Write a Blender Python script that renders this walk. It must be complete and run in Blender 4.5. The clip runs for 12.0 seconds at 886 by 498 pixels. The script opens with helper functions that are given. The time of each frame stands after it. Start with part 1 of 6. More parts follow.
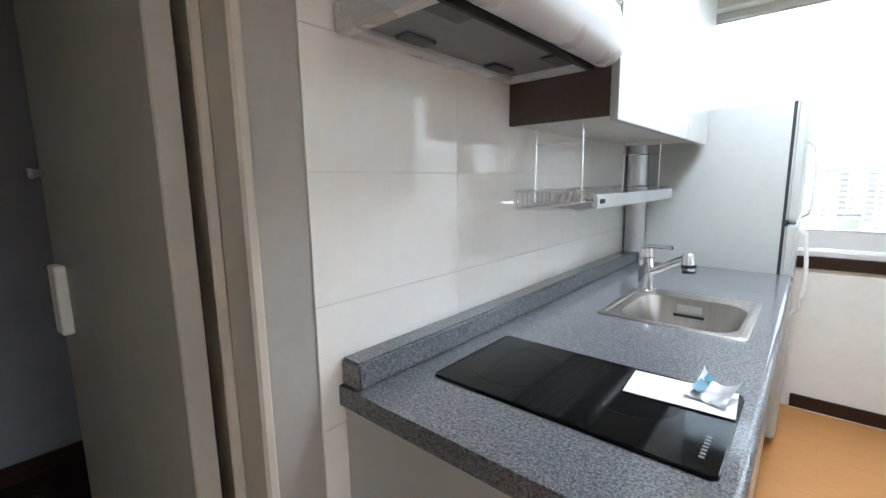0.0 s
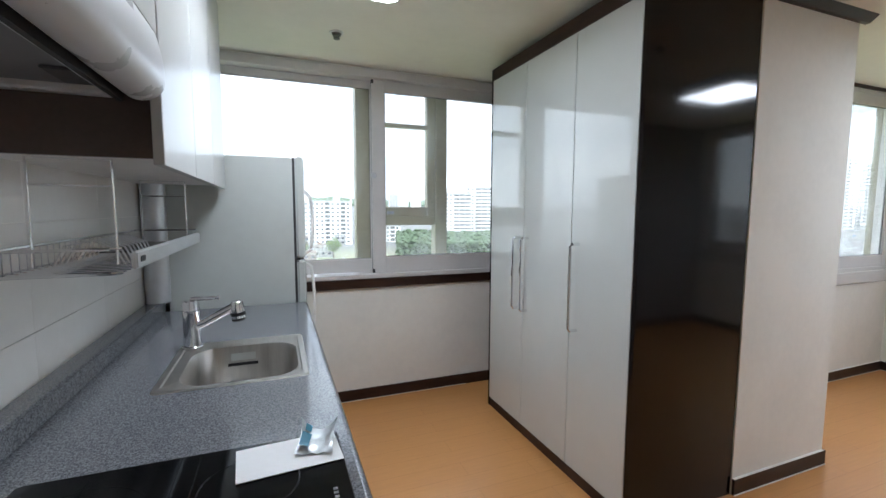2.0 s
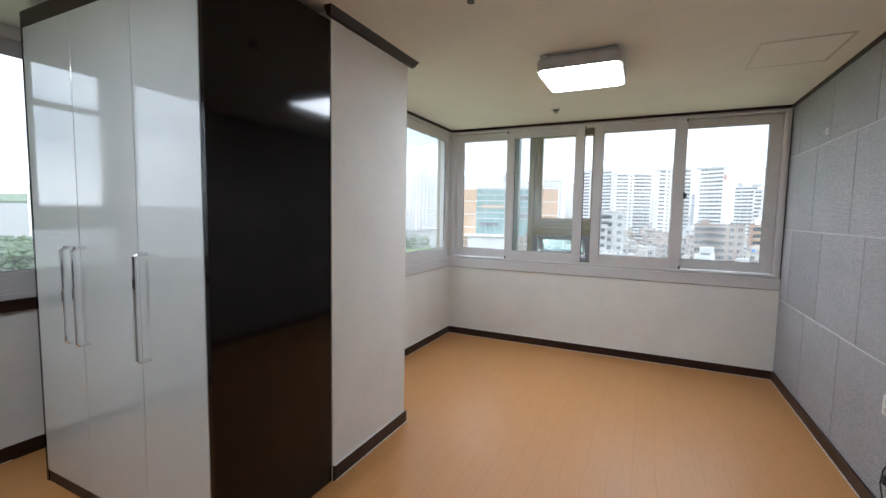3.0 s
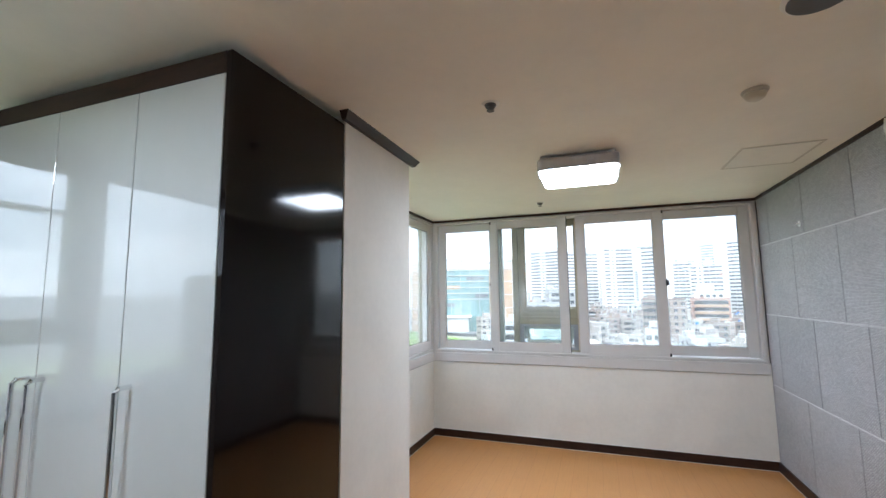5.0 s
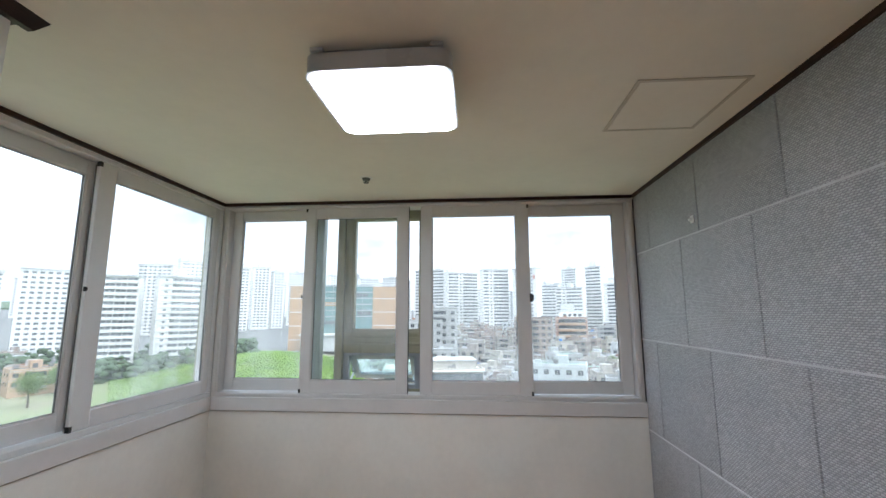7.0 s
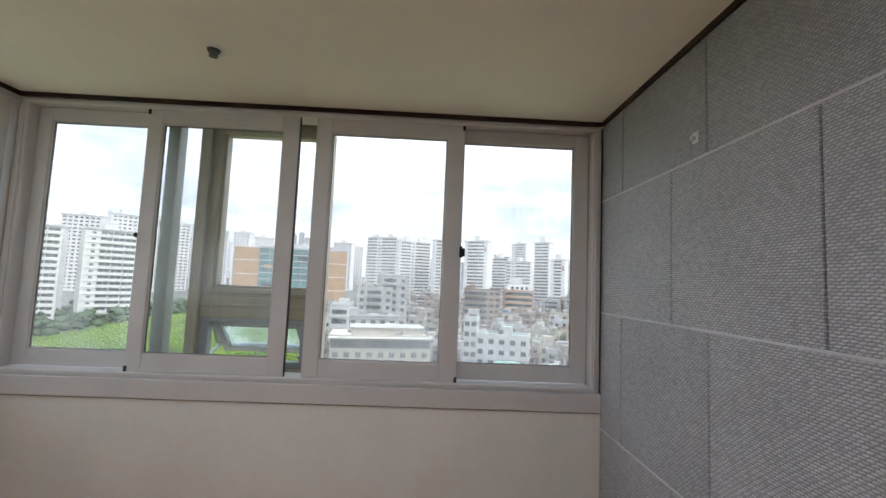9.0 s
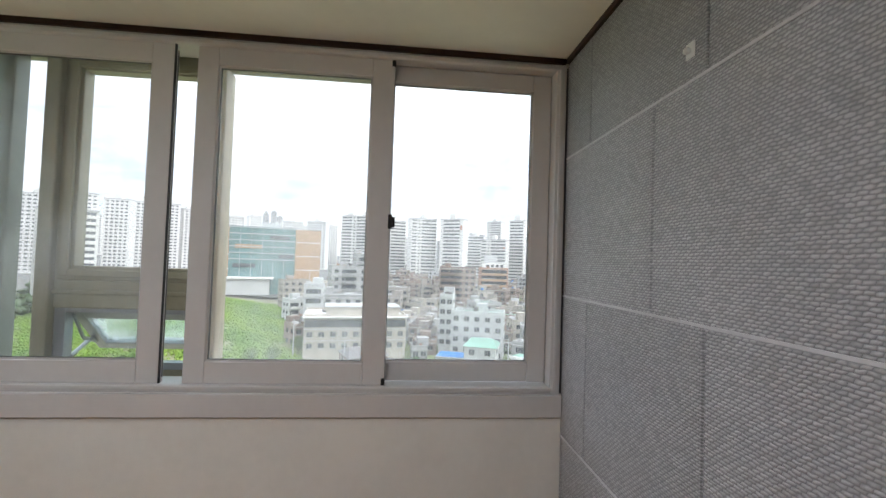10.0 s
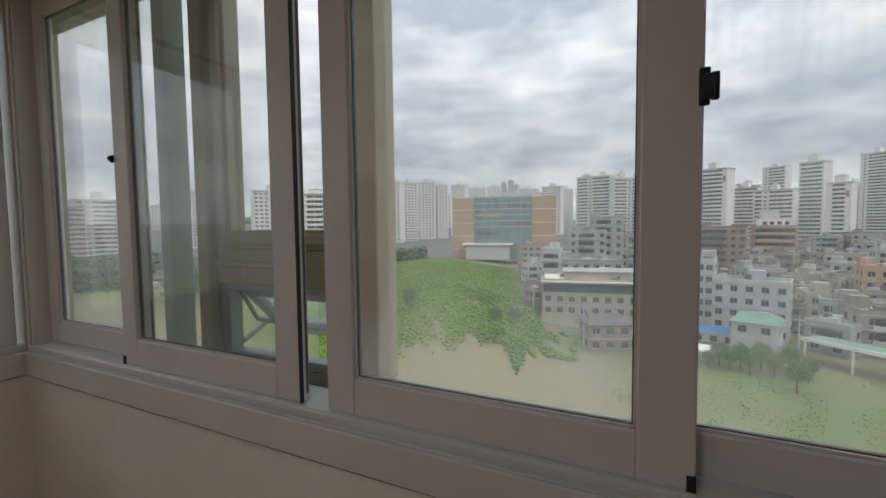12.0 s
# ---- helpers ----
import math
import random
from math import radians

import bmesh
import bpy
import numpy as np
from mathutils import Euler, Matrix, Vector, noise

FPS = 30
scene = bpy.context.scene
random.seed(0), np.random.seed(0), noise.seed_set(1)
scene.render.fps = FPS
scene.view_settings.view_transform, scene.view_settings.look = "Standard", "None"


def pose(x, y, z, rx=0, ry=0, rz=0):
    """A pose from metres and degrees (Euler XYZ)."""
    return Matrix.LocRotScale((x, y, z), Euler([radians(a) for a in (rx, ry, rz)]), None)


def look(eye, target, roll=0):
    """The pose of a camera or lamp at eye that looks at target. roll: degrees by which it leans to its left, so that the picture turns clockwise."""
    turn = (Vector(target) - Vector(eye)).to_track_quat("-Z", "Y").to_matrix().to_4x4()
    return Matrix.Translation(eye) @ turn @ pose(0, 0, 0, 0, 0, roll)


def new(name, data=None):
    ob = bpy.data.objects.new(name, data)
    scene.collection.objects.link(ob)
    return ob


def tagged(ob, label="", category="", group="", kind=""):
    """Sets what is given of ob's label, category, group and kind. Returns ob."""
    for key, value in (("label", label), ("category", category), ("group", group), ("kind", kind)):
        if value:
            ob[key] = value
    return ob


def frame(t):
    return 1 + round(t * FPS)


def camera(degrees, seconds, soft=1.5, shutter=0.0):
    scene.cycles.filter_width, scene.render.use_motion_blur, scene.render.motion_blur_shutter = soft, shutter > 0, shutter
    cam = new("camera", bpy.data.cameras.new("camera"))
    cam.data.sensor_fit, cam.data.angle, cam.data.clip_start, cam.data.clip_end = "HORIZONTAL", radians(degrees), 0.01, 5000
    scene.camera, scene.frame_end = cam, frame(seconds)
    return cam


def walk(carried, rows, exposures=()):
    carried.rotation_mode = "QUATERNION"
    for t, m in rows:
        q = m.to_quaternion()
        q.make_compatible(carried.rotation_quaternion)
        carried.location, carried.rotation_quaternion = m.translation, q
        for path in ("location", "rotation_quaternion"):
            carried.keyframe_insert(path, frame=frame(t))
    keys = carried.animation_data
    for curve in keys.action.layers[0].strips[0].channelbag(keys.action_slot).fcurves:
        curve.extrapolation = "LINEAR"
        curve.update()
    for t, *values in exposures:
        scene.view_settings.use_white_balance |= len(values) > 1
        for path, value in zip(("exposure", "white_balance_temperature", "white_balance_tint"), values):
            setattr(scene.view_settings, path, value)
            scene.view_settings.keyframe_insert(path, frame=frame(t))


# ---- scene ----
cam = camera(92.2, 12.0)
PATH = [
    (0, (0.798, 1.058, 1.292), (-0.494, 2.553, 0.983), -0.9),
    (0.5, (0.633, 1.141, 1.327), (0.379, 3.096, 0.989), -1.5),
    (1, (0.621, 1.111, 1.316), (0.985, 3.045, 0.958), -0.4),
    (1.5, (0.632, 1.107, 1.342), (1.271, 2.985, 1.085), 0.3),
    (2, (0.622, 1.115, 1.351), (1.346, 2.97, 1.167), 0.2),
    (2.3, (0.722, 1.131, 1.364), (1.724, 2.850, 1.170), 0.4),
    (2.5, (0.812, 1.123, 1.375), (2.108, 2.634, 1.188), 0.8),
    (3, (0.974, 1.023, 1.359), (2.772, 1.884, 1.199), 1.0),
    (3.2, (0.988, 1.067, 1.366), (2.884, 1.688, 1.227), 0.5),
    (4.8, (0.951, 1.327, 1.454), (2.841, 1.94, 1.683), 0.3),
    (5, (0.984, 1.353, 1.465), (2.855, 2.025, 1.686), -0.6),
    (5.5, (1.229, 1.288, 1.456), (3.125, 1.88, 1.692), -1.6),
    (6, (1.617, 1.189, 1.46), (3.557, 1.614, 1.703), -1.1),
    (6.5, (2.019, 1.146, 1.457), (3.987, 1.397, 1.713), -0.9),
    (6.7, (2.155, 1.122, 1.463), (4.126, 1.29, 1.76), -0.5),
    (8.3, (2.881, 1.178, 1.421), (4.855, 1.317, 1.714), 0.6),
    (8.5, (2.965, 1.149, 1.408), (4.951, 1.229, 1.629), 0.6),
    (9, (3.186, 0.909, 1.404), (5.179, 0.845, 1.564), 2.4),
    (9.5, (3.362, 0.752, 1.396), (5.349, 0.542, 1.474), 2.2),
    (10, (3.637, 0.678, 1.41), (5.627, 0.498, 1.473), 1.9),
    (10.5, (3.894, 0.593, 1.399), (5.89, 0.711, 1.421), 0.7),
    (11, (4.146, 0.520, 1.376), (6.094, 0.974, 1.344), 0.05),
    (11.5, (4.4, 0.670, 1.372), (6.26, 1.4, 1.288), -0.6),
    (12, (4.608, 0.82, 1.356), (6.406, 1.686, 1.242), -0.65),
]
SKY, LAMP = 0.95, 12.0
EXPOSURES = [(0, 2.3, 5900, 10), (0.3, 1.75, 5900, 10), (0.5, 1.45, 5900, 11), (1.0, 1.4, 5900, 11), (1.5, 1.5, 5900, 11), (2.0, 1.35, 5900, 11), (2.5, 1.3, 5900, 12), (3.0, 1.15, 5900, 12), (5.0, 1.5, 5700, 10), (5.4, 1.2, 5650, 9),
             (6.0, 1.7, 5600, 9), (6.5, 1.35, 5600, 9), (6.7, 1.2, 5650, 9), (8.3, 0.1, 6100, 14), (8.6, 0.12, 6150, 14), (9.0, 0.6, 6150, 14), (9.5, 0.85, 6150, 14), (10.0, 0.75, 6250, 13), (11.0, 0.17, 6450, 14), (12, -0.45, 6550, 15)]
walk(cam, [(t, look(eye, target, roll)) for t, eye, target, roll in PATH], EXPOSURES)

# ---- world, sun, exposure ----
world = bpy.data.worlds.new("overcast_sky")
scene.world = world
world.use_nodes = True
wn, wl = world.node_tree.nodes, world.node_tree.links
wn.clear()
w_out = wn.new("ShaderNodeOutputWorld")
w_bg = wn.new("ShaderNodeBackground")
w_sky = wn.new("ShaderNodeTexSky")
w_sky.sky_type, w_sky.sun_disc = "NISHITA", False
w_sky.sun_elevation, w_sky.sun_rotation = radians(50), radians(150)
w_tc = wn.new("ShaderNodeTexCoord")
w_map = wn.new("ShaderNodeMapping")
w_map.inputs["Scale"].default_value = (1.0, 1.0, 3.4)
w_n = wn.new("ShaderNodeTexNoise")
w_n.inputs["Scale"].default_value, w_n.inputs["Detail"].default_value, w_n.inputs["Roughness"].default_value = 3.1, 9, 0.60
w_ramp = wn.new("ShaderNodeValToRGB")
w_ramp.color_ramp.elements[0].position, w_ramp.color_ramp.elements[0].color = 0.36, (0.60, 0.66, 0.76, 1)
w_ramp.color_ramp.elements[1].position, w_ramp.color_ramp.elements[1].color = 0.62, (1.25, 1.26, 1.28, 1)
w_scale = wn.new("ShaderNodeVectorMath")
w_scale.operation = "SCALE"
w_scale.inputs[3].default_value = 0.09
w_mix = wn.new("ShaderNodeMixRGB")
w_mix.inputs[0].default_value = 0.86
wl.new(w_tc.outputs["Generated"], w_map.inputs["Vector"])
wl.new(w_map.outputs["Vector"], w_n.inputs["Vector"])
wl.new(w_n.outputs["Fac"], w_ramp.inputs["Fac"])
wl.new(w_sky.outputs["Color"], w_scale.inputs[0])
wl.new(w_scale.outputs["Vector"], w_mix.inputs[1])
wl.new(w_ramp.outputs["Color"], w_mix.inputs[2])
w_sep, w_up = wn.new("ShaderNodeSeparateXYZ"), wn.new("ShaderNodeMapRange")
w_up.inputs["From Min"].default_value, w_up.inputs["From Max"].default_value = 0.15, 1.0
w_up.inputs["To Min"].default_value, w_up.inputs["To Max"].default_value = 1.0, 2.6
w_zen = wn.new("ShaderNodeVectorMath")
w_zen.operation = "SCALE"
wl.new(w_tc.outputs["Generated"], w_sep.inputs[0])
wl.new(w_sep.outputs["Z"], w_up.inputs["Value"])
wl.new(w_mix.outputs["Color"], w_zen.inputs[0])
wl.new(w_up.outputs["Result"], w_zen.inputs[3])
wl.new(w_zen.outputs["Vector"], w_bg.inputs["Color"])
w_bg.inputs["Strength"].default_value = SKY
wl.new(w_bg.outputs["Background"], w_out.inputs["Surface"])

sun_data = bpy.data.lights.new("sun", "SUN")
sun_data.energy, sun_data.angle, sun_data.color = 1.3, radians(14), (1.0, 0.96, 0.9)
sun = new("sun", sun_data)
sun.matrix_world = look((-20, -30, 45), (0, 0, 0))


# ---- materials ----
def material(name, color, rough=0.5, metal=0.0, vary=0.08, scale=6.0, bump=0.0, bump_scale=60.0, stretch=(1, 1, 1), coat=0.0,
             dark=None, spec=0.5, per_object=0.0):
    m = bpy.data.materials.new(name)
    m.use_nodes = True
    n, l = m.node_tree.nodes, m.node_tree.links
    b = n["Principled BSDF"]
    b.inputs["Roughness"].default_value, b.inputs["Metallic"].default_value = rough, metal
    b.inputs["Coat Weight"].default_value, b.inputs["Coat Roughness"].default_value = coat, 0.03
    b.inputs["Specular IOR Level"].default_value = spec
    tc, mp = n.new("ShaderNodeTexCoord"), n.new("ShaderNodeMapping")
    mp.inputs["Scale"].default_value = stretch
    l.new(tc.outputs["Object"], mp.inputs["Vector"])
    big, fine = n.new("ShaderNodeTexNoise"), n.new("ShaderNodeTexNoise")
    big.inputs["Scale"].default_value, big.inputs["Detail"].default_value = scale, 5
    fine.inputs["Scale"].default_value, fine.inputs["Detail"].default_value = scale * 9, 4
    l.new(mp.outputs["Vector"], big.inputs["Vector"])
    l.new(mp.outputs["Vector"], fine.inputs["Vector"])
    add = n.new("ShaderNodeMath")
    add.operation = "MULTIPLY_ADD"
    add.inputs[1].default_value = 0.4
    l.new(fine.outputs["Fac"], add.inputs[0])
    l.new(big.outputs["Fac"], add.inputs[2])
    ramp = n.new("ShaderNodeValToRGB")
    lo = dark or tuple(c * (1 - 2.2 * vary) for c in color)
    hi = tuple(min(1, c * (1 + vary)) for c in color)
    ramp.color_ramp.elements[0].position, ramp.color_ramp.elements[0].color = 0.42, (*lo, 1)
    ramp.color_ramp.elements[1].position, ramp.color_ramp.elements[1].color = 0.86, (*hi, 1)
    l.new(add.outputs[0], ramp.inputs["Fac"])
    out = ramp.outputs["Color"]
    if per_object:
        oi = n.new("ShaderNodeObjectInfo")
        hsv = n.new("ShaderNodeHueSaturation")
        rng = n.new("ShaderNodeMapRange")
        rng.inputs["To Min"].default_value, rng.inputs["To Max"].default_value = 1 - per_object, 1 + per_object
        l.new(oi.outputs["Random"], rng.inputs["Value"])
        l.new(rng.outputs["Result"], hsv.inputs["Value"])
        l.new(out, hsv.inputs["Color"])
        out = hsv.outputs["Color"]
    l.new(out, b.inputs["Base Color"])
    rr = n.new("ShaderNodeMapRange")
    rr.inputs["To Min"].default_value, rr.inputs["To Max"].default_value = max(0.02, rough * 0.85), min(1, rough * 1.15)
    l.new(big.outputs["Fac"], rr.inputs["Value"])
    l.new(rr.outputs["Result"], b.inputs["Roughness"])
    if bump:
        bn, bt = n.new("ShaderNodeBump"), n.new("ShaderNodeTexNoise")
        bt.inputs["Scale"].default_value, bt.inputs["Detail"].default_value = bump_scale, 3
        l.new(mp.outputs["Vector"], bt.inputs["Vector"])
        l.new(bt.outputs["Fac"], bn.inputs["Height"])
        bn.inputs["Strength"].default_value, bn.inputs["Distance"].default_value = bump, 0.004
        l.new(bn.outputs["Normal"], b.inputs["Normal"])
    return m


def glass_material(name, tint=(0.992, 1.0, 0.996), haze=0.06, gloss=0.35):
    m = bpy.data.materials.new(name)
    m.use_nodes = True
    n, l = m.node_tree.nodes, m.node_tree.links
    n.clear()
    out = n.new("ShaderNodeOutputMaterial")
    tr, gl, df = n.new("ShaderNodeBsdfTransparent"), n.new("ShaderNodeBsdfGlossy"), n.new("ShaderNodeBsdfTranslucent")
    tr.inputs["Color"].default_value = (*tint, 1)
    gl.inputs["Roughness"].default_value = 0.0
    df.inputs["Color"].default_value = (0.9, 0.92, 0.92, 1)
    fr = n.new("ShaderNodeLayerWeight")
    fr.inputs["Blend"].default_value = 0.5
    pw, k = n.new("ShaderNodeMath"), n.new("ShaderNodeMath")
    pw.operation, k.operation = "POWER", "MULTIPLY_ADD"
    pw.inputs[1].default_value = 3.0
    k.inputs[1].default_value, k.inputs[2].default_value = 2.0 * gloss, 0.009 * gloss
    l.new(fr.outputs["Facing"], pw.inputs[0])
    l.new(pw.outputs[0], k.inputs[0])
    mix, mix2 = n.new("ShaderNodeMixShader"), n.new("ShaderNodeMixShader")
    tc, mp, noise_tex = n.new("ShaderNodeTexCoord"), n.new("ShaderNodeMapping"), n.new("ShaderNodeTexNoise")
    mp.inputs["Scale"].default_value = (2.2, 2.2, 1.1)
    noise_tex.inputs["Scale"].default_value, noise_tex.inputs["Detail"].default_value = 2.4, 6
    l.new(tc.outputs["Object"], mp.inputs["Vector"])
    l.new(mp.outputs["Vector"], noise_tex.inputs["Vector"])
    rng = n.new("ShaderNodeMapRange")
    rng.inputs["From Min"].default_value, rng.inputs["From Max"].default_value = 0.4, 0.75
    rng.inputs["To Min"].default_value, rng.inputs["To Max"].default_value = haze * 0.4, haze * 2.5
    l.new(noise_tex.outputs["Fac"], rng.inputs["Value"])
    mp2, drip, drip_rng, both = n.new("ShaderNodeMapping"), n.new("ShaderNodeTexNoise"), n.new("ShaderNodeMapRange"), n.new("ShaderNodeMath")
    mp2.inputs["Scale"].default_value = (26, 26, 1.3)
    drip.inputs["Scale"].default_value, drip.inputs["Detail"].default_value = 2.0, 5
    l.new(tc.outputs["Object"], mp2.inputs["Vector"])
    l.new(mp2.outputs["Vector"], drip.inputs["Vector"])
    drip_rng.inputs["From Min"].default_value, drip_rng.inputs["From Max"].default_value = 0.42, 0.70
    drip_rng.inputs["To Min"].default_value, drip_rng.inputs["To Max"].default_value = 0.0, 1.3 * haze
    l.new(drip.outputs["Fac"], drip_rng.inputs["Value"])
    spots, spot_rng = n.new("ShaderNodeTexNoise"), n.new("ShaderNodeMapRange")
    spots.inputs["Scale"].default_value, spots.inputs["Detail"].default_value = 1.7, 3
    l.new(tc.outputs["Object"], spots.inputs["Vector"])
    spot_rng.inputs["From Min"].default_value, spot_rng.inputs["From Max"].default_value = 0.54, 0.68
    l.new(spots.outputs["Fac"], spot_rng.inputs["Value"])
    both.operation = "MULTIPLY_ADD"
    l.new(drip_rng.outputs["Result"], both.inputs[0])
    l.new(spot_rng.outputs["Result"], both.inputs[1])
    l.new(rng.outputs["Result"], both.inputs[2])
    l.new(both.outputs[0], mix.inputs[0])
    l.new(tr.outputs[0], mix.inputs[1])
    l.new(df.outputs[0], mix.inputs[2])
    l.new(k.outputs[0], mix2.inputs[0])
    l.new(mix.outputs[0], mix2.inputs[1])
    l.new(gl.outputs[0], mix2.inputs[2])
    l.new(mix2.outputs[0], out.inputs["Surface"])
    return m


def glow_material(name, color, strength):
    m = bpy.data.materials.new(name)
    m.use_nodes = True
    b = m.node_tree.nodes["Principled BSDF"]
    b.inputs["Base Color"].default_value = (0.8, 0.8, 0.8, 1)
    b.inputs["Emission Color"].default_value, b.inputs["Emission Strength"].default_value = (*color, 1), strength
    return m


WALL = material("white_wallpaper", (0.80, 0.79, 0.745), 0.75, vary=0.03, scale=3, bump=0.25, bump_scale=220)
CEIL = material("ceiling_paper", (0.78, 0.75, 0.68), 0.8, vary=0.025, scale=2, bump=0.15, bump_scale=160)
WENGE = material("dark_wenge_trim", (0.034, 0.0155, 0.0105), 0.4, vary=0.25, scale=5, stretch=(1, 1, 6), bump=0.05, spec=0.3)
WENGE_GLOSS = material("gloss_wenge_panel", (0.007, 0.0045, 0.004), 0.09, vary=0.25, scale=4, stretch=(4, 4, 0.5), coat=0.06, spec=0.27)
DOOR_WHITE = material("gloss_white_door", (0.555, 0.575, 0.555), 0.08, vary=0.015, scale=1.5, coat=0.9)
CAB_WHITE = material("cabinet_white", (0.43, 0.435, 0.425), 0.30, vary=0.02, scale=2, coat=0.15)
CAB_EDGE = material("cabinet_edge", (0.66, 0.64, 0.61), 0.45, vary=0.04)
CAB_BROWN = material("brown_end_panel", (0.085, 0.058, 0.048), 0.5, vary=0.12, scale=8, stretch=(1, 6, 1))
PVC = material("window_pvc", (0.66, 0.64, 0.632), 0.38, vary=0.03, scale=3)
PVC_IN = material("window_pvc_reveal", (0.60, 0.58, 0.57), 0.45, vary=0.05, scale=4)
# Lighter copy of the beige aluminium: daylight on one mullion put into its colour.
ALU_PALE = material("lit_aluminium", (0.56, 0.47, 0.35), 0.45, vary=0.05, scale=5)
ALU = material("beige_aluminium", (0.325, 0.298, 0.212), 0.42, metal=0.15, vary=0.06, scale=5)
ALU_GREEN = material("green_grey_post", (0.33, 0.38, 0.345), 0.35, vary=0.06, scale=4)
ALU_GREY = material("grey_blue_aluminium", (0.33, 0.34, 0.37), 0.35, metal=0.4, vary=0.05)
GASKET = material("grey_glazing_seal", (0.12, 0.117, 0.112), 0.6, vary=0.1)
RUBBER = material("black_rubber", (0.015, 0.015, 0.016), 0.6, vary=0.1)
CHROME = material("chrome", (0.80, 0.80, 0.82), 0.09, metal=1.0, vary=0.03)
STEEL = material("brushed_steel", (0.46, 0.445, 0.42), 0.38, metal=1.0, vary=0.06, scale=5, stretch=(14, 1, 1), bump=0.03, bump_scale=300)
SATIN = material("satin_aluminium", (0.62, 0.63, 0.65), 0.3, metal=0.9, vary=0.05, scale=6)
FRIDGE = material("fridge_silver", (0.50, 0.525, 0.50), 0.42, metal=0.15, vary=0.03, scale=2)
HOODM = material("hood_white", (0.52, 0.525, 0.54), 0.28, vary=0.02)
FILTER = material("hood_filter_pale", (0.21, 0.21, 0.215), 0.5, metal=0.3, vary=0.06, scale=12, bump=0.2, bump_scale=400)
HOOD_GREY = material("hood_filter_grey", (0.10, 0.10, 0.103), 0.5, metal=0.3, vary=0.06, scale=12, bump=0.2, bump_scale=400)
BLACKGLASS = material("hob_black_glass", (0.002, 0.002, 0.0025), 0.08, vary=0.05, spec=0.18)
HOB_MARK = material("hob_print_grey", (0.018, 0.018, 0.02), 0.14, vary=0.05, spec=0.2)
PAPER = material("white_paper", (0.80, 0.80, 0.80), 0.8, vary=0.02, scale=8)
FOIL = material("foil_packet", (0.52, 0.55, 0.56), 0.35, metal=0.3, vary=0.15, scale=25, bump=0.5, bump_scale=50)
PRINT_BLUE = material("packet_blue_print", (0.06, 0.22, 0.32), 0.4, vary=0.15, scale=30)
GREY_DOOR = material("grey_beige_steel_door", (0.36, 0.345, 0.30), 0.45, vary=0.05, scale=3)
FRAME_CREAM = material("cream_door_frame", (0.52, 0.48, 0.41), 0.4, vary=0.04, scale=4)
PLASTIC = material("white_plastic", (0.76, 0.76, 0.74), 0.35, vary=0.02)
GLASS = glass_material("window_glass", haze=0.06, gloss=0.4)
GLASS_OUT = glass_material("outer_window_glass", (0.97, 0.985, 0.978), 0.018, 0.3)
LED = glow_material("led_diffuser", (0.93, 0.97, 1.0), LAMP)


def speckle(name, stops, scale, rough, bump=0.0):
    m = material(name, (0.2, 0.2, 0.2), rough)
    n, l = m.node_tree.nodes, m.node_tree.links
    b = n["Principled BSDF"]
    tc = n.new("ShaderNodeTexCoord")
    a, c = n.new("ShaderNodeTexNoise"), n.new("ShaderNodeTexVoronoi")
    a.inputs["Scale"].default_value, a.inputs["Detail"].default_value, a.inputs["Roughness"].default_value = scale, 3, 0.8
    c.inputs["Scale"].default_value = scale * 2.2
    l.new(tc.outputs["Object"], a.inputs["Vector"])
    l.new(tc.outputs["Object"], c.inputs["Vector"])
    mixn = n.new("ShaderNodeMath")
    mixn.operation = "MULTIPLY_ADD"
    mixn.inputs[1].default_value = 0.35
    l.new(c.outputs["Distance"], mixn.inputs[0])
    l.new(a.outputs["Fac"], mixn.inputs[2])
    ramp = n.new("ShaderNodeValToRGB")
    for i, (p, col) in enumerate(stops):
        e = ramp.color_ramp.elements[i] if i < 2 else ramp.color_ramp.elements.new(p)
        e.position, e.color = p, (*col, 1)
    l.new(mixn.outputs[0], ramp.inputs["Fac"])
    l.new(ramp.outputs["Color"], b.inputs["Base Color"])
    return m


STONE = speckle("grey_speckled_worktop", [(0.42, (0.034, 0.036, 0.042)), (0.62, (0.095, 0.099, 0.110)), (0.80, (0.205, 0.212, 0.228))], 190, 0.12)


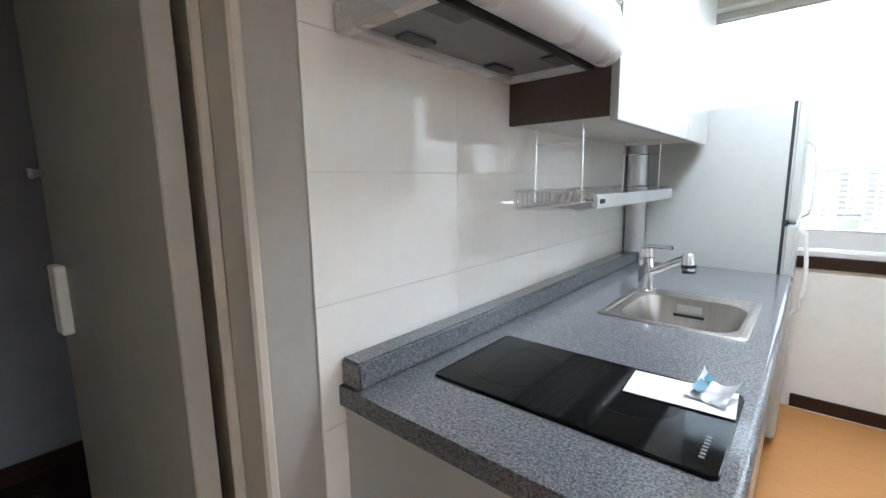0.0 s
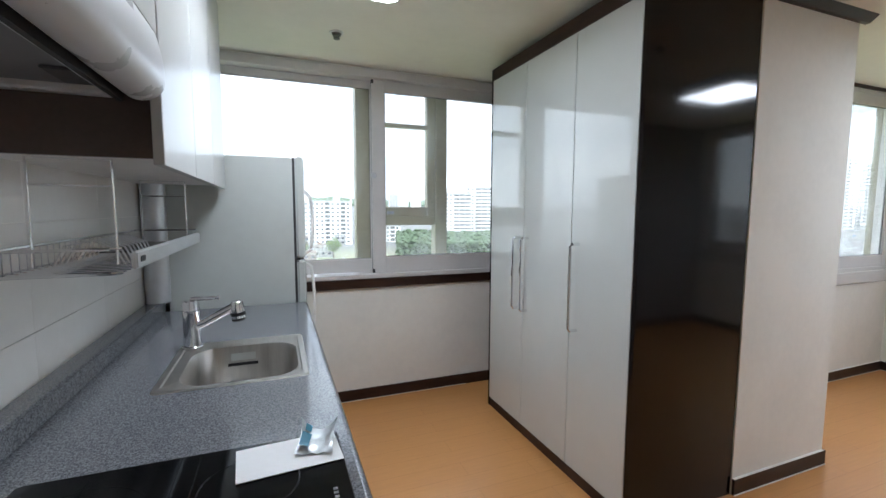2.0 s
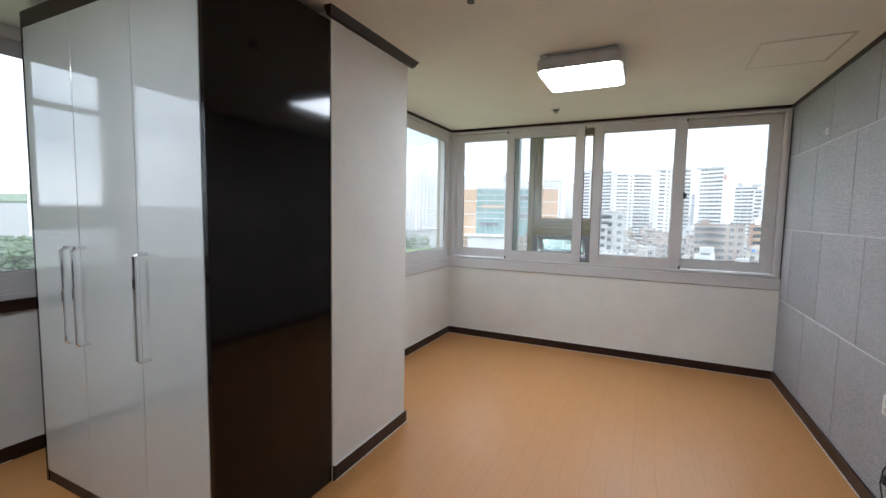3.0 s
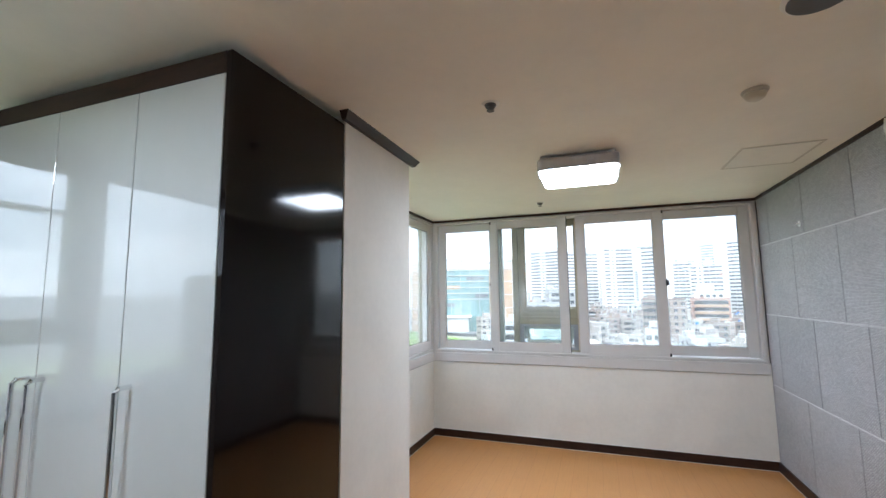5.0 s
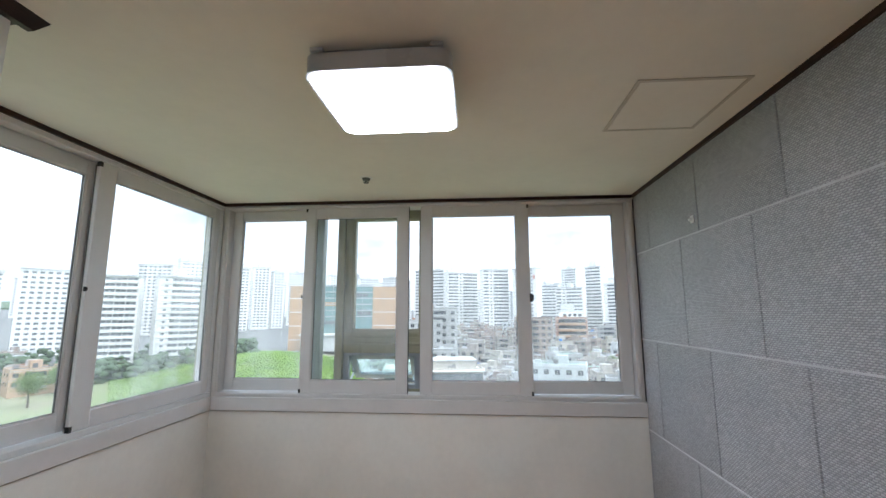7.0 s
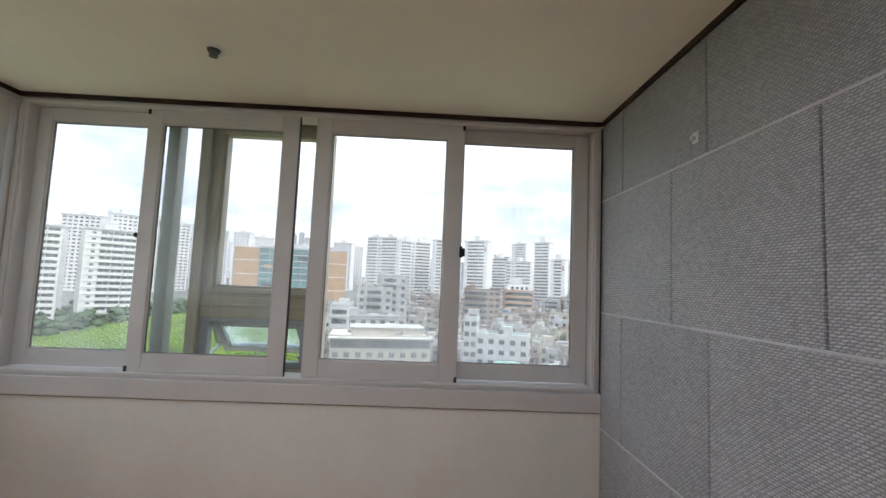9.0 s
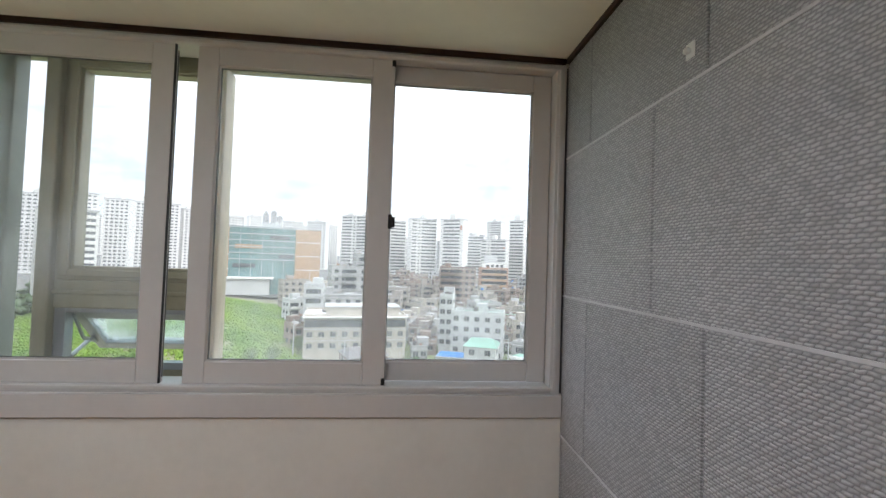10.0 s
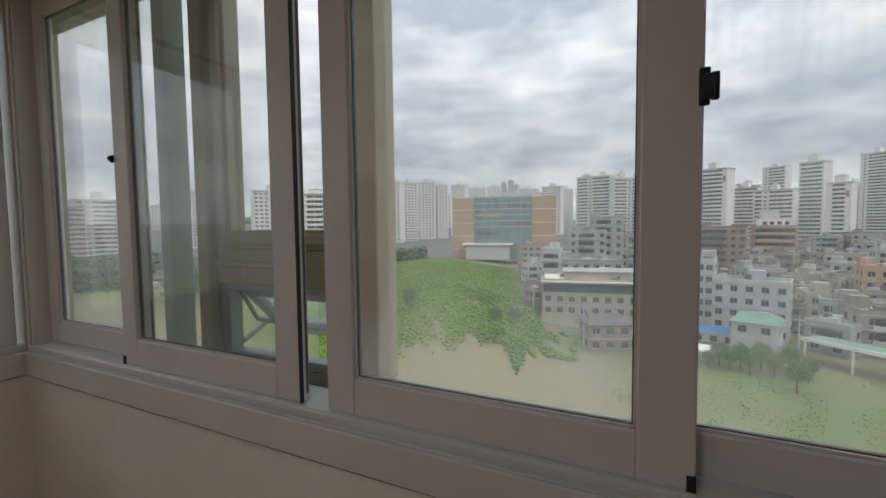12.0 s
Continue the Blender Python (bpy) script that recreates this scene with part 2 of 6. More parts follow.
def vinyl_floor():
    m = material("orange_oak_vinyl", (0.54, 0.275, 0.105), 0.36, vary=0.05, scale=3)
    n, l = m.node_tree.nodes, m.node_tree.links
    b = n["Principled BSDF"]
    tc, mp = n.new("ShaderNodeTexCoord"), n.new("ShaderNodeMapping")
    mp.inputs["Rotation"].default_value = (0, 0, 0)
    l.new(tc.outputs["Object"], mp.inputs["Vector"])
    br = n.new("ShaderNodeTexBrick")
    br.inputs["Scale"].default_value, br.inputs["Mortar Size"].default_value = 1.0, 0.0012
    br.inputs["Brick Width"].default_value, br.inputs["Row Height"].default_value = 0.92, 0.115
    br.inputs["Color1"].default_value, br.inputs["Color2"].default_value = (0.552, 0.264, 0.083, 1), (0.565, 0.272, 0.087, 1)
    br.inputs["Mortar"].default_value = (0.46, 0.210, 0.064, 1)
    br.offset = 0.37
    l.new(mp.outputs["Vector"], br.inputs["Vector"])
    mp2, g = n.new("ShaderNodeMapping"), n.new("ShaderNodeTexNoise")
    mp2.inputs["Scale"].default_value = (1.2, 18, 1)
    g.inputs["Scale"].default_value, g.inputs["Detail"].default_value = 5, 6
    l.new(tc.outputs["Object"], mp2.inputs["Vector"])
    l.new(mp2.outputs["Vector"], g.inputs["Vector"])
    ramp = n.new("ShaderNodeValToRGB")
    ramp.color_ramp.elements[0].position, ramp.color_ramp.elements[0].color = 0.3, (0.955, 0.945, 0.935, 1)
    ramp.color_ramp.elements[1].position, ramp.color_ramp.elements[1].color = 0.65, (1.025, 1.02, 1.015, 1)
    l.new(g.outputs["Fac"], ramp.inputs["Fac"])
    mul = n.new("ShaderNodeMixRGB")
    mul.blend_type = "MULTIPLY"
    mul.inputs[0].default_value = 1
    l.new(br.outputs["Color"], mul.inputs[1])
    l.new(ramp.outputs["Color"], mul.inputs[2])
    l.new(mul.outputs["Color"], b.inputs["Base Color"])
    bn = n.new("ShaderNodeBump")
    bn.inputs["Strength"].default_value, bn.inputs["Distance"].default_value = 0.08, 0.002
    l.new(g.outputs["Fac"], bn.inputs["Height"])
    l.new(bn.outputs["Normal"], b.inputs["Normal"])
    return m


FLOOR = vinyl_floor()


def woven_panel():
    """Grey wall panels with a pressed basket weave."""
    m = material("grey_woven_panel", (0.40, 0.40, 0.413), 0.48, vary=0.05, scale=4, per_object=0.09)
    n, l = m.node_tree.nodes, m.node_tree.links
    b = n["Principled BSDF"]
    tc = n.new("ShaderNodeTexCoord")
    mp, warp, add = n.new("ShaderNodeMapping"), n.new("ShaderNodeTexNoise"), n.new("ShaderNodeMixRGB")
    warp.inputs["Scale"].default_value, warp.inputs["Detail"].default_value = 60, 3
    add.blend_type = "LINEAR_LIGHT"
    add.inputs[0].default_value = 0.0036
    mp.inputs["Rotation"].default_value = (radians(-90), 0, 0)
    l.new(tc.outputs["Object"], warp.inputs["Vector"])
    l.new(tc.outputs["Object"], mp.inputs["Vector"])
    l.new(mp.outputs["Vector"], add.inputs[1])
    l.new(warp.outputs["Color"], add.inputs[2])
    sep = n.new("ShaderNodeSeparateXYZ")
    l.new(add.outputs["Color"], sep.inputs[0])

    def calc(op, a, b=0.0):
        k = n.new("ShaderNodeMath")
        k.operation = op
        for i, v in enumerate((a, b)):
            if isinstance(v, float):
                k.inputs[i].default_value = v
            else:
                l.new(v, k.inputs[i])
        return k.outputs[0]

    row = calc("DIVIDE", sep.outputs["Y"], 0.0078)
    step = calc("FLOOR", row)
    along = calc("ADD", calc("DIVIDE", sep.outputs["X"], 0.0185), calc("MULTIPLY", step, 0.5))
    along = calc("ADD", along, calc("MULTIPLY", calc("FRACT", row), 0.12))
    bead = calc("POWER", calc("ABSOLUTE", calc("SINE", calc("MULTIPLY", along, math.pi))), 0.55)
    ridge = calc("ABSOLUTE", calc("SINE", calc("MULTIPLY", row, math.pi)))
    grit = n.new("ShaderNodeTexNoise")
    grit.inputs["Scale"].default_value, grit.inputs["Detail"].default_value = 70, 4
    l.new(tc.outputs["Object"], grit.inputs["Vector"])
    cell, tint = n.new("ShaderNodeCombineXYZ"), n.new("ShaderNodeTexWhiteNoise")
    l.new(calc("FLOOR", along), cell.inputs[0])
    l.new(step, cell.inputs[1])
    l.new(cell.outputs[0], tint.inputs["Vector"])
    ridge = calc("MULTIPLY", ridge, calc("ADD", calc("MULTIPLY", tint.outputs["Value"], 0.7), 0.6))
    weave = calc("MULTIPLY", calc("MULTIPLY", bead, ridge), calc("ADD", calc("MULTIPLY", grit.outputs["Fac"], 1.3), 0.35))
    bn = n.new("ShaderNodeBump")
    bn.inputs["Strength"].default_value, bn.inputs["Distance"].default_value = 0.75, 0.0035
    l.new(weave, bn.inputs["Height"])
    l.new(bn.outputs["Normal"], b.inputs["Normal"])
    old = b.inputs["Base Color"].links[0].from_socket
    mixc = n.new("ShaderNodeMixRGB")
    mixc.blend_type = "MULTIPLY"
    mixc.inputs[0].default_value = 1
    ramp = n.new("ShaderNodeValToRGB")
    ramp.color_ramp.elements[0].position, ramp.color_ramp.elements[0].color = 0.05, (0.62, 0.62, 0.63, 1)
    ramp.color_ramp.elements[1].position, ramp.color_ramp.elements[1].color = 0.9, (1.25, 1.25, 1.25, 1)
    l.new(weave, ramp.inputs["Fac"])
    l.new(old, mixc.inputs[1])
    l.new(ramp.outputs["Color"], mixc.inputs[2])
    l.new(mixc.outputs["Color"], b.inputs["Base Color"])
    return m


WOVEN = woven_panel()
GROUT_GREY = material("panel_joint", (0.13, 0.13, 0.135), 0.8, vary=0.05)
TILE = material("cream_gloss_wall_tile", (0.80, 0.785, 0.755), 0.10, vary=0.025, scale=3, coat=0.4)
GROUT = material("tile_grout", (0.70, 0.67, 0.635), 0.85, vary=0.05)

# ---- building helpers ----
BASE = {}


def thing(name, at, label, category, group="", kind=""):
    ob = new(name)
    ob.location = at
    ob.empty_display_size = 0.1
    BASE[ob] = Vector(at)
    return tagged(ob, label, category, group, kind)


def mesh_of(bm, name, mat, bevel=0.0, smooth=False, segments=1):
    if bevel:
        edges = [e for e in bm.edges if len(e.link_faces) == 2 and e.calc_face_angle(0) > 0.6]
        bmesh.ops.bevel(bm, geom=edges, offset=bevel, segments=segments, affect="EDGES", clamp_overlap=True)
    bmesh.ops.recalc_face_normals(bm, faces=bm.faces)
    me = bpy.data.meshes.new(name)
    bm.to_mesh(me)
    bm.free()
    me.materials.append(mat)
    if smooth:
        for p in me.polygons:
            p.use_smooth = True
        me.set_sharp_from_angle(angle=radians(35))
    return me


def part(name, bm, mat, parent=None, label="", bevel=0.0, smooth=False, segments=1):
    """Links a bmesh, given in world metres, as one mesh object under parent."""
    base = BASE.get(parent, Vector())
    bmesh.ops.translate(bm, verts=bm.verts, vec=-base)
    ob = new(name, mesh_of(bm, name, mat, bevel, smooth, segments))
    BASE[ob] = base
    if parent is not None:
        ob.parent = parent
    if label:
        ob["label"] = label
    return ob


def structure(name, bm, mat, label, category, bevel=0.0):
    return tagged(part(name, bm, mat, None, "", bevel), label, category, "", "structure")


def add_box(bm, x0, x1, y0, y1, z0, z1):
    r = bmesh.ops.create_cube(bm, size=1)
    m = Matrix.Translation(((x0 + x1) / 2, (y0 + y1) / 2, (z0 + z1) / 2)) @ Matrix.Diagonal((abs(x1 - x0), abs(y1 - y0), abs(z1 - z0), 1))
    bmesh.ops.transform(bm, matrix=m, verts=r["verts"])
    return r["verts"]


def box(*spans):
    bm = bmesh.new()
    for s in spans:
        add_box(bm, *s)
    return bm


def add_cyl(bm, a, b, r, r2=None, seg=12):
    a, b = Vector(a), Vector(b)
    d = b - a
    res = bmesh.ops.create_cone(bm, cap_ends=True, segments=seg, radius1=r, radius2=r if r2 is None else r2, depth=d.length)
    m = Matrix.Translation((a + b) / 2) @ d.to_track_quat("Z", "Y").to_matrix().to_4x4()
    bmesh.ops.transform(bm, matrix=m, verts=res["verts"])
    return res["verts"]


def cyl(a, b, r, r2=None, seg=16):
    bm = bmesh.new()
    add_cyl(bm, a, b, r, r2, seg)
    return bm


def add_tube(bm, pts, r, seg=8):
    """A round bar along a line of points."""
    pts = [Vector(p) for p in pts]
    rings = []
    for i, p in enumerate(pts):
        d = (pts[min(i + 1, len(pts) - 1)] - pts[max(i - 1, 0)]).normalized()
        side = d.cross(Vector((0.31, 0.17, 0.93))).normalized()
        up = d.cross(side)
        rings.append([bm.verts.new(p + r * (side * math.cos(a) + up * math.sin(a))) for a in (2 * math.pi * k / seg for k in range(seg))])
    for q, w in zip(rings, rings[1:]):
        for k in range(seg):
            bm.faces.new((q[k], q[(k + 1) % seg], w[(k + 1) % seg], w[k]))
    bm.faces.new(rings[0])
    bm.faces.new(rings[-1])


def tube(pts, r, seg=8):
    bm = bmesh.new()
    add_tube(bm, pts, r, seg)
    return bm


def rounded_slab(cx, cy, hx, hy, rad, z0, z1, seg=6):
    """An upright slab with rounded corners in plan."""
    bm = bmesh.new()
    outline = []
    for sx, sy, a0 in ((1, 1, 0), (-1, 1, 90), (-1, -1, 180), (1, -1, 270)):
        for k in range(seg + 1):
            a = radians(a0 + 90 * k / seg)
            outline.append((cx + sx * (hx - rad) + rad * math.cos(a), cy + sy * (hy - rad) + rad * math.sin(a)))
    lo = [bm.verts.new((x, y, z0)) for x, y in outline]
    hi = [bm.verts.new((x, y, z1)) for x, y in outline]
    for i in range(len(lo)):
        j = (i + 1) % len(lo)
        bm.faces.new((lo[i], lo[j], hi[j], hi[i]))
    bm.faces.new(lo)
    bm.faces.new(hi)
    return bm


# ---- the flat's shell ----
H = 2.30
XE, YN, YK, XW = 5.40, 3.06, 4.06, 0.055
XP = 3.306

structure("floor", box((-1.9, 5.66, -0.2, 3.32, -0.12, 0), (-0.1, 2.86, 3.32, 4.32, -0.12, 0)), FLOOR, "orange oak-look vinyl floor with a satin sheen", "floor")
structure("ceiling", box((-1.9, 5.66, -0.2, 3.32, H, H + 0.2), (-0.1, 2.86, 3.32, 4.32, H, H + 0.2)), CEIL, "cream papered ceiling", "ceiling")

# walls with the window openings left free
structure("wall_east", box((XE, XE + 0.26, -0.2, YN + 0.26, 0, 0.868), (XE, XE + 0.26, -0.2, YN + 0.26, 2.278, H)),
          WALL, "white papered wall below a wide window", "wall")
structure("wall_north", box((XP, XE, YN, YN + 0.26, 0, 0.868), (XP, XE, YN, YN + 0.26, 2.278, H), (XE + 0.034, XE + 0.10, YN + 0.034, YN + 0.10, 0.868, 2.278)),
          WALL, "white papered wall below the side window", "wall")
structure("wall_kitchen_north", box((-0.1, 2.6, YK, YK + 0.26, 0, 0.868), (-0.1, 2.6, YK, YK + 0.26, 2.29, H), (-0.1, 0.10, YK, YK + 0.26, 0.868, 2.29),
                                    (2.5, 2.6, YK, YK + 0.26, 0.868, 2.29)), WALL, "white papered wall below the kitchen window", "wall")
structure("pillar", box((2.605, XP, 2.403, YN + 0.26, 0, H), (2.605, 2.86, YN + 0.26, YK + 0.26, 0, H)), WALL, "white papered structural pillar beside the wardrobe", "wall")
structure("wall_west", box((-0.10, XW - 0.008, 1.52, YK, 0, H), (-0.10, XW - 0.008, -0.2, 0.47, 0, H), (-0.10, XW - 0.008, 0.47, 1.52, 2.08, H)),
          WALL, "white wall behind the kitchen units", "wall")
structure("wall_bathroom", box((XW - 0.008, 2.2, -0.2, 0.46, 0, H)), WALL, "white papered wall block beside the grey wall", "wall")
wall_south = structure("wall_south", box((2.2, 5.62, -0.2, -0.006, 0, H)), GROUT_GREY, "grey textured panel wall", "wall")
# Wall return in shade: the shade is put into its grey paper colour.
structure("wall_return", box((-0.09, XW - 0.004, 1.413, 1.5195, 0, 2.08)), material("shaded_return_paper", (0.36, 0.345, 0.32), 0.6, vary=0.04), "wall strip beside the door frame, its shade put into a grey colour", "wall")
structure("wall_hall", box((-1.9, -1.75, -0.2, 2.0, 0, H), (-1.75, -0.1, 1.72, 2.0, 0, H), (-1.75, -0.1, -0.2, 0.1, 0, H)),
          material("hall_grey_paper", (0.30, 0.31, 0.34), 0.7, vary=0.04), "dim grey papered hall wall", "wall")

structure("floor_hall", box((-1.738, -0.106, 0.1, 1.72, 0.004, 0.012)), WENGE, "dark brown floor of the dim hall", "floor")

# skirting, cornice and ceiling line
SK = 0.078
structure("baseboard", box((XE - 0.012, XE, 0.012, YN - 0.012, 0, SK), (XP + 0.012, XE - 0.012, YN - 0.012, YN, 0, SK), (2.2, XE - 0.012, 0, 0.012, 0, SK),
                           (XP, XP + 0.012, 2.391, YN - 0.012, 0, SK), (2.608, XP, 2.391, 2.403, 0, SK),
                           (0.80, 2.6, YK - 0.012, YK, 0, SK), (-1.75, -1.738, 0.1, 1.72, 0, 0.1), (2.2, 2.212, 0.012, 0.472, 0, SK), (0.09, 2.2, 0.46, 0.472, 0, SK)), WENGE, "dark brown wooden skirting board", "skirting")
structure("trim_caulk", box((XE - 0.0145, XE - 0.012, 0.012, YN - 0.012, 0, 0.004), (XP + 0.012, XE - 0.012, YN - 0.0145, YN - 0.012, 0, 0.004), (2.212, XE - 0.012, 0.012, 0.0145, 0, 0.004),
                            (XP + 0.012, XP + 0.0165, 2.391, YN - 0.012, 0, 0.004), (2.608, XP + 0.012, 2.3865, 2.391, 0, 0.004), (0.80, 1.96, YK - 0.0145, YK - 0.012, 0, 0.004)), PLASTIC, "thin pale sealant line along the skirting", "sealant")
structure("trim_caulk_top", box((XE - 0.011, XE, 0.012, YN - 0.012, SK, SK + 0.003), (XP + 0.012, XE - 0.012, YN - 0.011, YN, SK, SK + 0.003),
                                (2.608, XP, 2.392, 2.403, SK, SK + 0.003)), PLASTIC, "thin pale sealant line on top of the skirting", "sealant")
bm = box((XP, XP + 0.035, 2.403, YN, H - 0.02, H))
low = [bm.verts.new(v) for v in ((2.575, 2.403, H - 0.036), (2.575, 2.382, H - 0.036), (XP + 0.045, 2.382, H - 0.036), (XP + 0.045, 2.403, H - 0.036))]
top = [bm.verts.new(v) for v in ((2.552, 2.403, H), (2.552, 2.358, H), (XP + 0.068, 2.358, H), (XP + 0.068, 2.403, H))]
for a in range(4):
    b = (a + 1) % 4
    bm.faces.new((low[a], low[b], top[b], top[a]))
bm.faces.new(low[::-1])
bm.faces.new(top)
structure("trim_cornice", bm, WENGE, "dark brown cornice round the pillar's top", "cornice")
structure("trim_ceiling", box((XE - 0.014, XE, 0.014, YN - 0.014, H - 0.022, H), (XP + 0.035, XE, YN - 0.014, YN, H - 0.022, H), (2.2, XE - 0.014, 0, 0.014, H - 0.022, H)),
          WENGE, "thin dark brown line under the ceiling", "ceiling trim")
structure("sill_kitchen", box((0.10, 2.6, YK - 0.022, YK, 0.805, 0.868)), WENGE, "dark brown board under the kitchen window", "window sill", 0.003)
structure("sill_east", box((XE - 0.014, XE, 0.0, YN - 0.014, 0.776, 0.868)), PVC, "white board below the wide window", "window sill", 0.003)
structure("sill_north", box((XP, XE, YN - 0.014, YN, 0.776, 0.868)), PVC, "white board below the side window", "window sill", 0.003)

# Dark strip under the window boards paints in their shadow line.
structure("trim_apron_gap", box((XE - 0.010, XE, 0.004, YN - 0.012, 0.7735, 0.776), (XP, XE - 0.012, YN - 0.010, YN, 0.7735, 0.776)),
          CAB_BROWN, "thin dark strip standing in for the shadow line under the window board", "gap")

# ---- windows ----
def sash(win, M, u0, u1, z0, z1, g0, g1, h0, h1, d0, d1, plugs=()):
    """One sliding sash: frame u0..u1 by z0..z1 round a glass g0..g1 by h0..h1."""
    bm = bmesh.new()
    for s in ((u0, g0, z0, z1), (g1, u1, z0, z1), (g0, g1, z0, h0), (g0, g1, h1, z1)):
        add_box(bm, *M(s[0], s[1], d0, d1), s[2], s[3])
    ob = part("sash", bm, PVC, win, "", 0.003)
    dm = (d0 + d1) / 2
    e = 0.006
    bead = bmesh.new()
    for s in ((g0 - e, g0 + e, h0 - e, h1 + e), (g1 - e, g1 + e, h0 - e, h1 + e), (g0, g1, h0 - e, h0 + e), (g0, g1, h1 - e, h1 + e)):
        add_box(bead, *M(s[0], s[1], d0 + 0.006, dm + 0.008), s[2], s[3])
    part("glazing_bead", bead, PVC_IN, ob)
    gasket = bmesh.new()
    for s in ((g0 + e, g0 + e + 0.0025, h0 + e, h1 - e), (g1 - e - 0.0025, g1 - e, h0 + e, h1 - e), (g0 + e, g1 - e, h0 + e, h0 + e + 0.0025), (g0 + e, g1 - e, h1 - e - 0.0025, h1 - e)):
        add_box(gasket, *M(s[0], s[1], dm - 0.005, dm + 0.005), s[2], s[3])
    part("gasket", gasket, GASKET, ob, "dark rubber seal round the glass")
    edge = bmesh.new()
    for u in (u0, u1):
        add_box(edge, *M(u - 0.0015, u + 0.0015, d0 + 0.020, d1 - 0.006), z0 + 0.02, z1 - 0.02)
    part("brush_seal", edge, GASKET, ob)
    pane = bmesh.new()
    add_box(pane, *M(g0, g1, dm - 0.002, dm + 0.002), h0, h1)
    p = part("pane", pane, GLASS, ob)
    p.visible_shadow = False
    for u, z in plugs:
        b = bmesh.new()
        add_box(b, *M(u - 0.007, u + 0.0075, d0 - 0.003, d0 + 0.02), z - 0.014, z + 0.014)
        part("end_plug", b, RUBBER, ob, "black rubber end plug")
    return ob


def latch(sash_ob, M, u, z, d, small=False):
    bm = bmesh.new()
    if small:
        add_box(bm, *M(u - 0.006, u + 0.006, d - 0.010, d + 0.002), z - 0.012, z + 0.012)
        add_box(bm, *M(u - 0.010, u + 0.003, d - 0.018, d - 0.010), z - 0.006, z + 0.006)
        part("latch", bm, RUBBER, sash_ob, "small dark latch peg", 0.002)
        return
    add_box(bm, *M(u - 0.008, u + 0.008, d - 0.006, d + 0.002), z - 0.03, z + 0.03)
    add_box(bm, *M(u - 0.006, u + 0.006, d - 0.022, d - 0.006), z - 0.022, z - 0.002)
    add_box(bm, *M(u - 0.012, u + 0.004, d - 0.034, d - 0.022), z - 0.026, z + 0.012)
    add_box(bm, *M(u - 0.020, u - 0.008, d - 0.012, d - 0.004), z - 0.024, z + 0.020)
    part("latch", bm, RUBBER, sash_ob, "dark crescent latch", 0.002)


def frame_ring(bm, M, u0, u1, z0, z1, w, d0, d1, wb=None, wt=None):
    wb, wt = wb or w, wt or w
    for s in ((u0, u0 + w, z0, z1), (u1 - w, u1, z0, z1), (u0 + w, u1 - w, z0, z0 + wb), (u0 + w, u1 - w, z1 - wt, z1)):
        add_box(bm, *M(s[0], s[1], d0, d1), s[2], s[3])


def M_east(u0, u1, d0, d1):
    return XE + d0, XE + d1, u0, u1


def M_north(u0, u1, d0, d1):
    return u0, u1, YN + d0, YN + d1


def M_kit(u0, u1, d0, d1):
    return u0, u1, YK + d0, YK + d1


def fixed_pane(win, M, u0, u1, z0, z1, d):
    bm = bmesh.new()
    add_box(bm, *M(u0, u1, d - 0.003, d + 0.003), z0, z1)
    p = part("outer_pane", bm, GLASS_OUT, win)
    p.visible_shadow = False


def bar(win, M, u0, u1, d0, d1, z0, z1, mat=ALU, name="mullion"):
    bm = bmesh.new()
    add_box(bm, *M(u0, u1, d0, d1), z0, z1)
    return part(name, bm, mat, win, "", 0.004)


# wide east window
win = thing("window_1", (XE, 1.5, 0.868), "wide white sliding window with an aluminium outer window", "window", "", "structure")
bm = bmesh.new()
frame_ring(bm, M_east, 0.004, 3.060, 0.868, 2.278, 0.045, 0.004, 0.13, 0.03, 0.026)
part("window_frame", bm, PVC, win, "", 0.003)
bm = bmesh.new()
frame_ring(bm, M_east, 0.02, 3.04, 0.88, 2.27, 0.016, -0.003, 0.004)
part("frame_lip", bm, PVC, win, "", 0.002)
s1 = sash(win, M_east, 2.36, 3.005, 0.905, 2.25, 2.425, 2.936, 0.985, 2.178, 0.060, 0.094)
s4 = sash(win, M_east, 0.052, 0.83, 0.905, 2.25, 0.132, 0.75, 0.985, 2.178, 0.060, 0.094)
s2 = sash(win, M_east, 1.622, 2.413, 0.898, 2.256, 1.707, 2.335, 0.986, 2.178, 0.018, 0.052, ((2.406, 0.912), (2.406, 2.24)))
s3 = sash(win, M_east, 0.742, 1.534, 0.898, 2.256, 0.834, 1.452, 0.986, 2.178, 0.018, 0.052, ((0.748, 0.912), (0.748, 2.24)))
latch(s3, M_east, 0.742, 1.572, 0.020)
latch(s2, M_east, 2.418, 1.585, 0.020, True)
part("sash_seal", box((XE + 0.014, XE + 0.024, 1.617, 1.622, 0.90, 2.255)), RUBBER, win)
bm = bmesh.new()
frame_ring(bm, M_east, 0.0, 3.31, 0.868, 2.278, 0.05, 0.19, 0.25, 0.04, 0.04)
part("outer_frame", bm, ALU, win, "", 0.003)
bar(win, M_east, 2.31, 2.375, 0.135, 0.21, 0.871, 2.275, ALU_GREEN)
bar(win, M_east, 2.145, 2.203, 0.15, 0.27, 0.908, 2.238)
bar(win, M_east, 1.482, 1.553, 0.17, 0.27, 0.908, 2.238, ALU_PALE)
bar(win, M_east, 1.553, 2.145, 0.18, 0.26, 1.165, 1.285, ALU, "transom")
bar(win, M_east, 1.553, 2.145, 0.165, 0.18, 1.225, 1.245, ALU, "transom_lip")
bm = bmesh.new()
